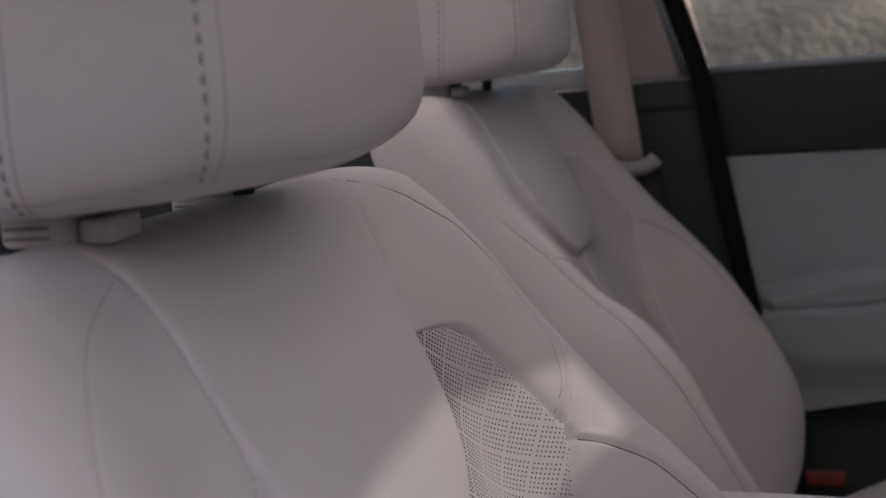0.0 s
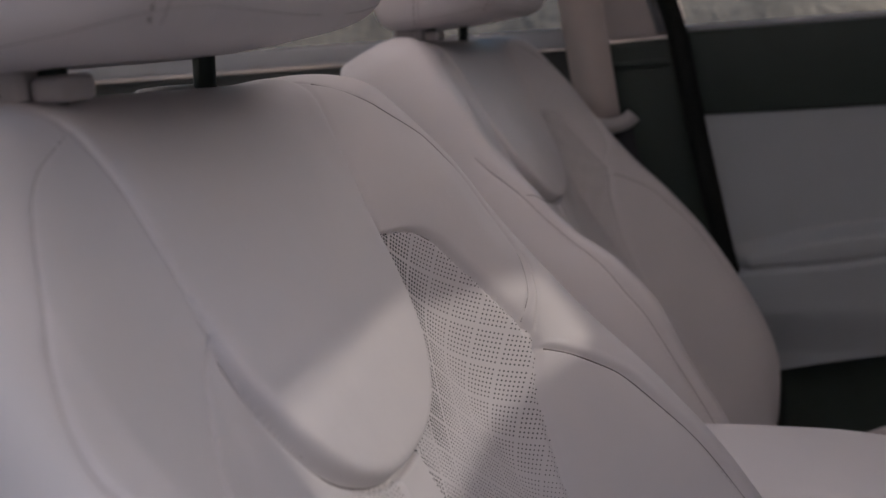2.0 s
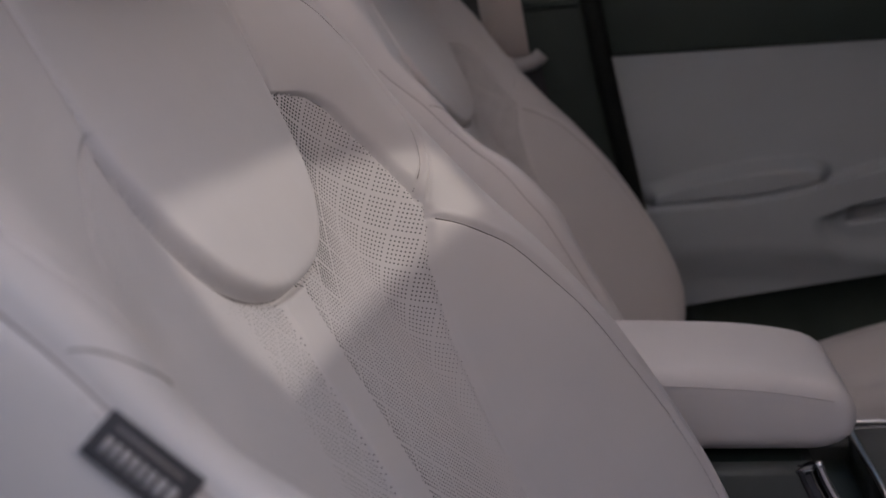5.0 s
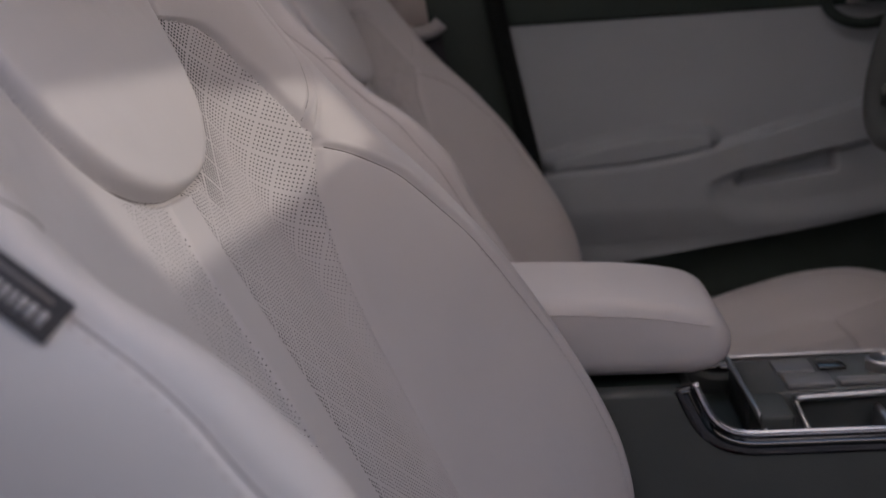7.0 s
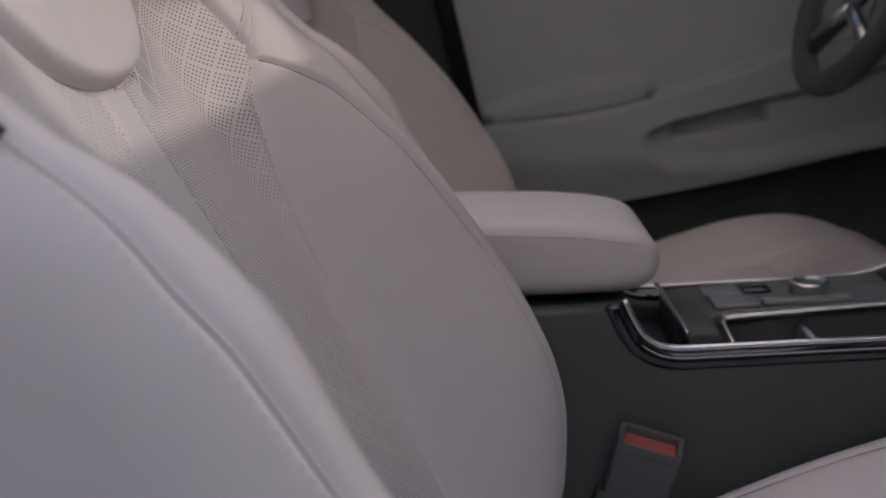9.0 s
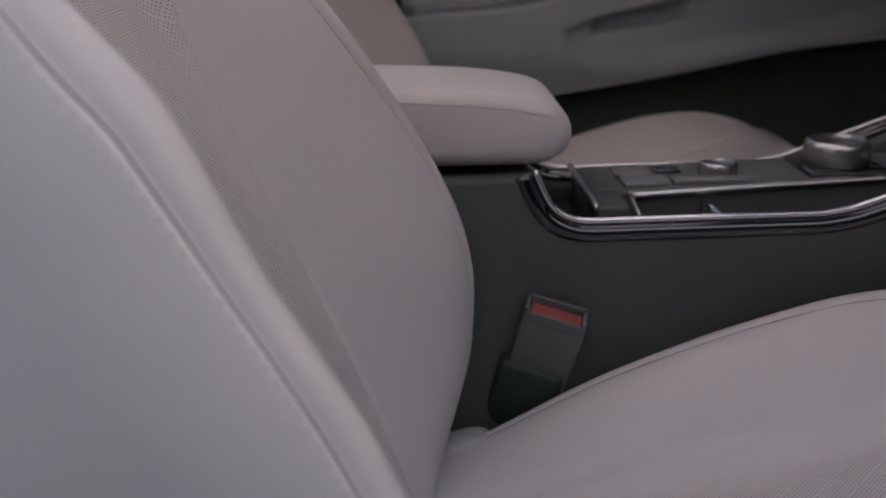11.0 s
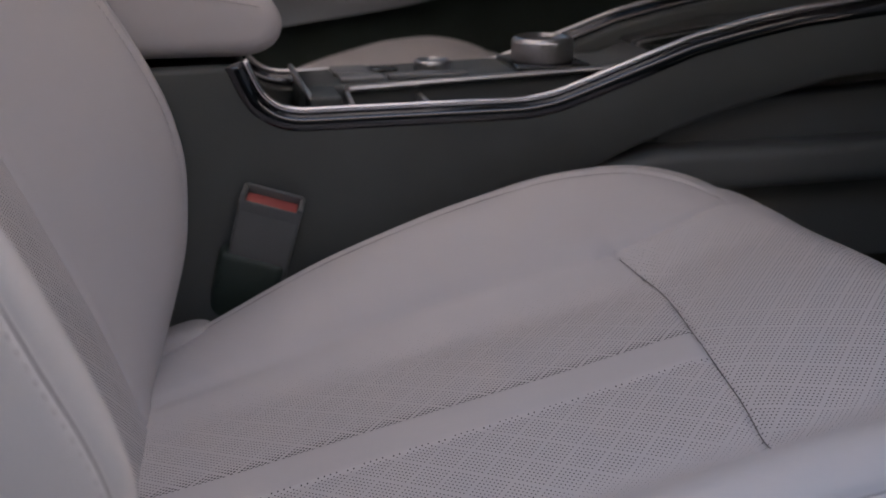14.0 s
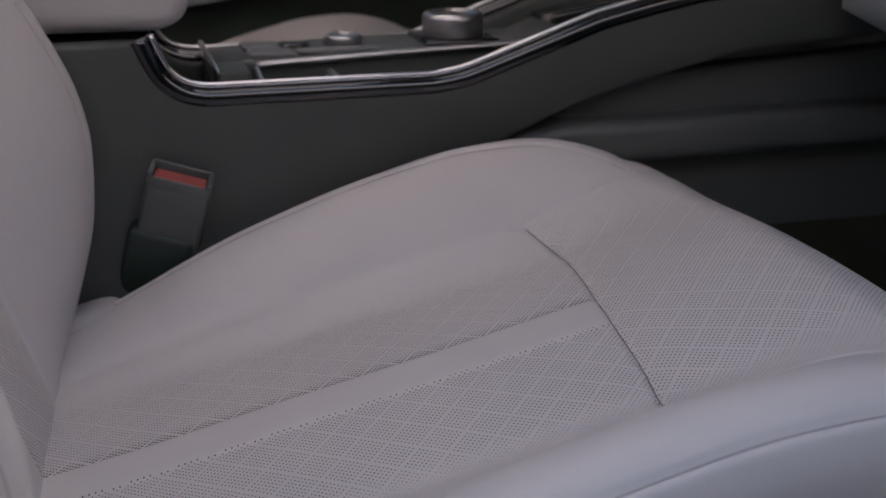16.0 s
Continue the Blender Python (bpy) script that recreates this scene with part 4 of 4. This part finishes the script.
    V, F = rounded_solid((0.47, 0, 0.20), (0.29, 0.235, 0.07), 0.25, 24, 60)
    cush = mine(place("seat_cushion", mesh_of("seat_cushion", V.reshape(-1, 3), F, LEATHER), None, "cushion base"))
    names = {0: ("front_panel", PUNCHED_EVEN, "punched front panel"), 1: ("punched_panel", PUNCHED, "punched leather inset"), 2: ("punched_panel", PUNCHED, "punched leather inset"),
             5: ("bolster", LEATHER, ""), 6: ("bolster", LEATHER, ""), 7: ("centre_strip", LEATHER, ""), 8: ("side_panel", LEATHER, ""), 9: ("side_panel", LEATHER, "")}
    cut_regions(P, U, S, region, names, cush)
    w_edge = smooth_curve([0.15, 0.30, 0.60, 0.72, 0.80, 0.95], [0.226, 0.240, 0.248, 0.247, 0.240, 0.230], 0.03)
    for side in (-1, 1):
        seam(seam_points(P, U, S, cush_pipe if side > 0 else w_edge, 0.20, 0.718 if side > 0 else 0.755, side), cush, 0.0006, THREAD if side > 0 else SEAM_SOFT)
    cross = []
    for yy in np.linspace(-0.170, 0.146, 90):
        cross.append(surface_point(P, U, S, yy, float(front_seam(yy)), 0.0005))
    cross = np.array(cross)
    for _ in range(20):
        cross[1:-1] = 0.25 * cross[:-2] + 0.5 * cross[1:-1] + 0.25 * cross[2:]
    seam(cross, cush, 0.0004)
    V, F = rounded_solid((0.280, 0.228, 0.280), (0.042, 0.018, 0.024), 0.5, 30, 50, 0.3)
    mine(place("hinge_cover", mesh_of("hinge_cover", V.reshape(-1, 3), F, PLASTIC_PALE), None, "pale hinge cover"))
    # rail and shield below
    mine(part("seat_frame", box_bm((0.22, -0.22, 0.02), (0.70, 0.22, 0.16), 0.02), PLASTIC_BLACK, None, "black seat frame on rails"))
    return seat


seat = build_seat()
seat["label"] = "pale leather passenger seat with punched panels"
driver = copy_thing(seat, pose(0.281, 0.735, 0.010, 0, 0, -2))
driver["label"] = "pale leather driver's seat beyond the console"

# ---- centre console ----
console = tagged(new("centre_console"), "charcoal centre console with chrome-edged tray", "console")
console.location = (0.4, 0.36, 0.0)
TRIM = [(0.351, 0.508), (0.356, 0.495), (0.364, 0.479), (0.376, 0.470), (0.39, 0.467), (0.481, 0.468), (0.575, 0.469), (0.600, 0.473), (0.623, 0.481), (0.719, 0.516), (0.768, 0.528), (0.813, 0.537), (0.95, 0.553), (1.10, 0.562)]
trim = dense(TRIM, 0.004, 3)
low_edge = [(1.10, 0.492), (1.0, 0.487), (0.853, 0.477), (0.745, 0.451), (0.68, 0.428), (0.627, 0.405), (0.56, 0.36), (0.50, 0.26), (0.46, 0.02)]
rear_top = [(-0.35, 0.02), (-0.35, 0.500), (0.30, 0.502), (0.349, 0.503)]
for y0, y1 in ((0.262, 0.285), (0.435, 0.458)):
    outline = rear_top + [(x, z - 0.012) for x, z in trim[2:]] + [tuple(p) for p in dense(low_edge, 0.01, 3)]
    on(console, part("side_wall", profile_bm(outline, y0, y1, 0.004, 2), PLASTIC_DARK))
for y, sgn in ((0.266, -1), (0.454, 1)):
    on(console, part("chrome_bead", sweep_bm([(x, y, z) for x, z in trim], [(a, b) for a, b in circle(0.0027, 12)], up=(0, 1, 0)), CHROME if sgn < 0 else BRUSHED, None, "polished chrome bead" if sgn < 0 else "satin metal bead"))
    section = [(-0.0022, -0.0012 * -sgn), (-0.0045, 0.0036 * sgn), (-0.0075, 0.0056 * sgn), (-0.0115, 0.0060 * sgn), (-0.0155, 0.0046 * sgn), (-0.0180, 0.0016 * sgn), (-0.0186, -0.0060 * sgn), (-0.0022, -0.0060 * sgn)]
    on(console, part("gloss_band", sweep_bm([(x, y, z) for x, z in trim], section, up=(0, 1, 0)), DARK_CHROME, None, "dark mirror-like band"))
on(console, part("rear_deck", box_bm((-0.35, 0.28, 0.44), (0.345, 0.44, 0.498), 0.004), PLASTIC_BLACK))
on(console, part("tray_floor", box_bm((0.34, 0.28, 0.425), (0.70, 0.44, 0.440), 0.002), PLASTIC_BLACK, None, "black tray floor"))
on(console, part("tray_back", box_bm((0.345, 0.283, 0.43), (0.352, 0.437, 0.498), 0.002), PLASTIC_DARK))
on(console, part("bin_wall", box_bm((0.402, 0.284, 0.435), (0.428, 0.340, 0.473), 0.003), PLASTIC_DARK, None, "charcoal bin wall"))
on(console, part("bin_edge", sweep_bm(dense([(0.412, 0.283, 0.440), (0.409, 0.283, 0.455), (0.4035, 0.287, 0.468), (0.4015, 0.300, 0.4735), (0.400, 0.360, 0.4745), (0.399, 0.430, 0.4755)], 0.006), circle(0.0026, 8), up=(0.9, 0.3, 0.3)), BRUSHED, None, "brushed edge of the bin"))
on(console, part("switch_panel", profile_bm([(0.400, 0.44), (0.400, 0.472), (0.50, 0.476), (0.69, 0.481), (0.72, 0.492), (0.74, 0.44)], 0.336, 0.428, 0.004), PANEL_DARK, None, "charcoal switch panel"))
on(console, part("panel_rail", sweep_bm(dense([(0.436, 0.332, 0.4705), (0.55, 0.332, 0.476), (0.71, 0.332, 0.483)], 0.01), [(0.002, 0.0045), (-0.0025, 0.0045), (-0.0035, 0.0), (-0.0025, -0.0045), (0.002, -0.0045)], up=(0, 1, 0)), BRUSHED, None, "brushed metal rail"))
on(console, part("cup_post", sweep_bm(dense([(0.444, 0.284, 0.440), (0.441, 0.290, 0.455), (0.438, 0.310, 0.464), (0.437, 0.331, 0.4685)], 0.004), circle(0.0022, 8), up=(0, 1, 0)), BRUSHED, None, "brushed cup holder edge"))
on(console, part("cup_divider", box_bm((0.496, 0.284, 0.438), (0.503, 0.331, 0.466), 0.003), BRUSHED, None, "brushed cup divider"))
for x0, x1, y0, y1, mat, text in ((0.432, 0.464, 0.378, 0.412, SATIN, "grey tile switch"), (0.434, 0.472, 0.342, 0.374, SATIN, "grey tile switch"), (0.475, 0.546, 0.342, 0.356, SATIN, "long grey tile switch"), (0.468, 0.491, 0.384, 0.406, GLOSS_BLACK, "dark glossy switch recess")):
    z = 0.473 + 0.045 * (x0 - 0.42)
    on(console, part("switch", box_bm((x0, y0, z), (x1, y1, z + (0.0045 if mat is SATIN else 0.0032)), 0.0015, 2), mat, None, text))
on(console, part("front_deck", profile_bm([(0.70, 0.464), (0.72, 0.495), (0.80, 0.512), (1.10, 0.53), (1.10, 0.500)], 0.285, 0.435, 0.004), GLOSS_BLACK, None, "gloss black front deck"))
# tier and recess take a lighter grey in place of highlight and footwell light
on(console, part("lower_tier", profile_bm([(0.55, 0.02), (0.60, 0.385), (0.64, 0.408), (0.694, 0.420), (0.80, 0.419), (1.10, 0.424), (1.10, 0.385), (0.72, 0.380), (0.70, 0.02)], 0.262, 0.44, 0.012, 4), PANEL_DARK, None, "charcoal lower tier"))
on(console, part("cavity_back", profile_bm([(0.52, 0.30), (0.56, 0.36), (0.68, 0.42), (0.72, 0.45), (1.28, 0.49), (1.28, 0.30)], 0.296, 0.318, 0.004), PANEL_DARK, None, "charcoal recessed side panel"))


def knob(x, y, z, r, h, name, label):
    seg = 72
    rings = [(0.80, 0.0), (0.95, 0.10), (1.0, 0.16), (1.0, 0.78), (0.98, 0.90), (0.92, 0.97), (0.86, 1.0), (0.80, 0.985), (0.76, 0.90), (0.0, 0.90)]
    V = np.array([[(x + r * (q * (1 + (0.012 * (-1) ** k if 0.9 < q and 0.1 < t < 0.8 else 0))) * math.cos(2 * math.pi * k / seg), y + r * (q * (1 + (0.012 * (-1) ** k if 0.9 < q and 0.1 < t < 0.8 else 0))) * math.sin(2 * math.pi * k / seg), z + h * t) for k in range(seg)] for q, t in rings])
    on(console, place(name, mesh_of(name, V.reshape(-1, 3), grid_faces(len(rings), seg, True), BRUSHED, smooth=True), None, label))


knob(0.522, 0.382, 0.474, 0.0165, 0.012, "small_dial", "small metal dial")
knob(0.624, 0.380, 0.480, 0.028, 0.024, "rotary_dial", "knurled metal rotary dial")
on(console, part("dial_base", box_bm((0.590, 0.345, 0.476), (0.660, 0.418, 0.4830), 0.003), GLOSS_BLACK))

# armrest lid on the console
arm_profile = dense([(-0.33, 0.507), (0.284, 0.506), (0.355, 0.506), (0.374, 0.511), (0.383, 0.521), (0.384, 0.536), (0.378, 0.549), (0.364, 0.557), (0.335, 0.563), (0.30, 0.567), (0.23, 0.570), (-0.33, 0.575)], 0.008, 2)
armrest = tagged(part("console_armrest", profile_bm([tuple(p) for p in arm_profile], 0.283, 0.440, 0.016, 6), LEATHER), "pale leather armrest lid on the console", "armrest")
part("armrest_seam", sweep_bm(dense([(-0.3, 0.2835, 0.562), (0.251, 0.2835, 0.559), (0.321, 0.2835, 0.554), (0.365, 0.2835, 0.546)], 0.01), circle(0.0005, 6), up=(0, 1, 0)), STITCH, armrest, "fine seam")

# ---- belt buckle beside the seat ----


def buckle(label):
    b = tagged(new("belt_buckle"), label, "belt buckle", group="belt buckles")
    bm = box_bm((-0.0245, -0.0105, -0.075), (0.0245, 0.0105, -0.0085), 0.003)
    for lo, hi in (((-0.0245, -0.0105, -0.012), (-0.0205, 0.0105, 0.0015)), ((0.0205, -0.0105, -0.012), (0.0245, 0.0105, 0.0015)), ((-0.0225, 0.0070, -0.012), (0.0225, 0.0105, 0.0030)), ((-0.0225, -0.0105, -0.012), (0.0225, -0.0080, -0.0020))):
        part("frame_rail", box_bm(lo, hi, 0.001, 2), PANEL_DARK, b)
    part("buckle_body", bm, PANEL_DARK, b)
    part("release_button", box_bm((-0.0200, -0.0078, -0.012), (0.0200, 0.0068, -0.0030), 0.0012), RED, b, "red release button")
    part("buckle_boot", box_bm((-0.031, -0.014, -0.16), (0.022, 0.014, -0.052), 0.006), PLASTIC_BLACK, b, "black stalk boot")
    return b


near_buckle = buckle("charcoal belt buckle with red button beside the cushion")
near_buckle.matrix_basis = pose(0.366, 0.240, 0.404, 14, 16, -10)
far_buckle = copy_thing(near_buckle, pose(0.33, 0.492, 0.405, -12, 16, 6))
far_buckle["label"] = "charcoal belt buckle with red button beside the driver's seat"

# ---- airbag tag on the seat's side seam ----
tag = tagged(new("seat_tag"), "dark woven cloth tag with pale lettering on the seat", "tag")
along, across = Vector((0.769, -0.032, -0.641)).normalized(), Vector((0.63, 0.55, 0.55))
out = along.cross(across).normalized()
across = out.cross(along)
tag.matrix_basis = Matrix.Translation(Vector((0.0963, -0.2390, 0.7128)) + out * 0.0025) @ Matrix((along, across, out)).transposed().to_4x4()
part("tag_cloth", box_bm((-0.0160, -0.0072, -0.001), (0.0160, 0.0072, 0.001), 0.0006, 2), TAG_CLOTH, tag)
rng = random.Random(4)
xx = -0.012
while xx < 0.010:
    wv = rng.uniform(0.0016, 0.0026)
    part("lettering_bar", box_bm((xx, -0.0042, 0.001), (xx + wv, 0.0006, 0.0013), 0), TAG_INK, tag)
    xx += wv + 0.0012
part("lettering_line", box_bm((-0.012, 0.0030, 0.001), (0.011, 0.0042, 0.0012), 0), THREAD, tag, "faint small lettering")

# ---- steering wheel ----
wheel = tagged(new("steering_wheel"), "dark leather steering wheel with metal spoke trim", "steering wheel")
wheel.matrix_basis = pose(0.710, 0.765, 0.786, 0, -66, 0)
part("rim", sweep_bm([(0.183 * math.cos(a), 0.183 * math.sin(a), 0) for a in np.linspace(0, 2 * math.pi, 96, endpoint=False)], circle(0.0155, 14), closed=True), PLASTIC_DARK, wheel, "dark leather rim")
part("hub", box_bm((-0.06, -0.08, -0.055), (0.06, 0.08, -0.01), 0.02, 4), PLASTIC_DARK, wheel)
for a in (90, -90, 148, 212):
    d = Vector((math.cos(radians(a)), math.sin(radians(a)), 0))
    part("spoke", sweep_bm([d * 0.06 + Vector((0, 0, -0.02)), d * 0.12 + Vector((0, 0, -0.012)), d * 0.178], [(-0.016, -0.005), (0.016, -0.005), (0.016, 0.005), (-0.016, 0.005)]), PLASTIC_DARK, wheel)
for sgn in (-1, 1):
    part("spoke_trim", sweep_bm([(-0.134, 0.100 * sgn, -0.002), (-0.112, 0.050 * sgn, 0.001), (-0.092, 0.002 * sgn, 0.002)], [(-0.007, -0.006), (0.007, -0.006), (0.007, 0.004), (-0.007, 0.004)]), BRUSHED, wheel, "metal spoke trim")
part("column", sweep_bm([(0, 0, -0.05), (0, 0, -0.40)], circle(0.04, 20), up=(0, 1, 0)), PLASTIC_BLACK, wheel)
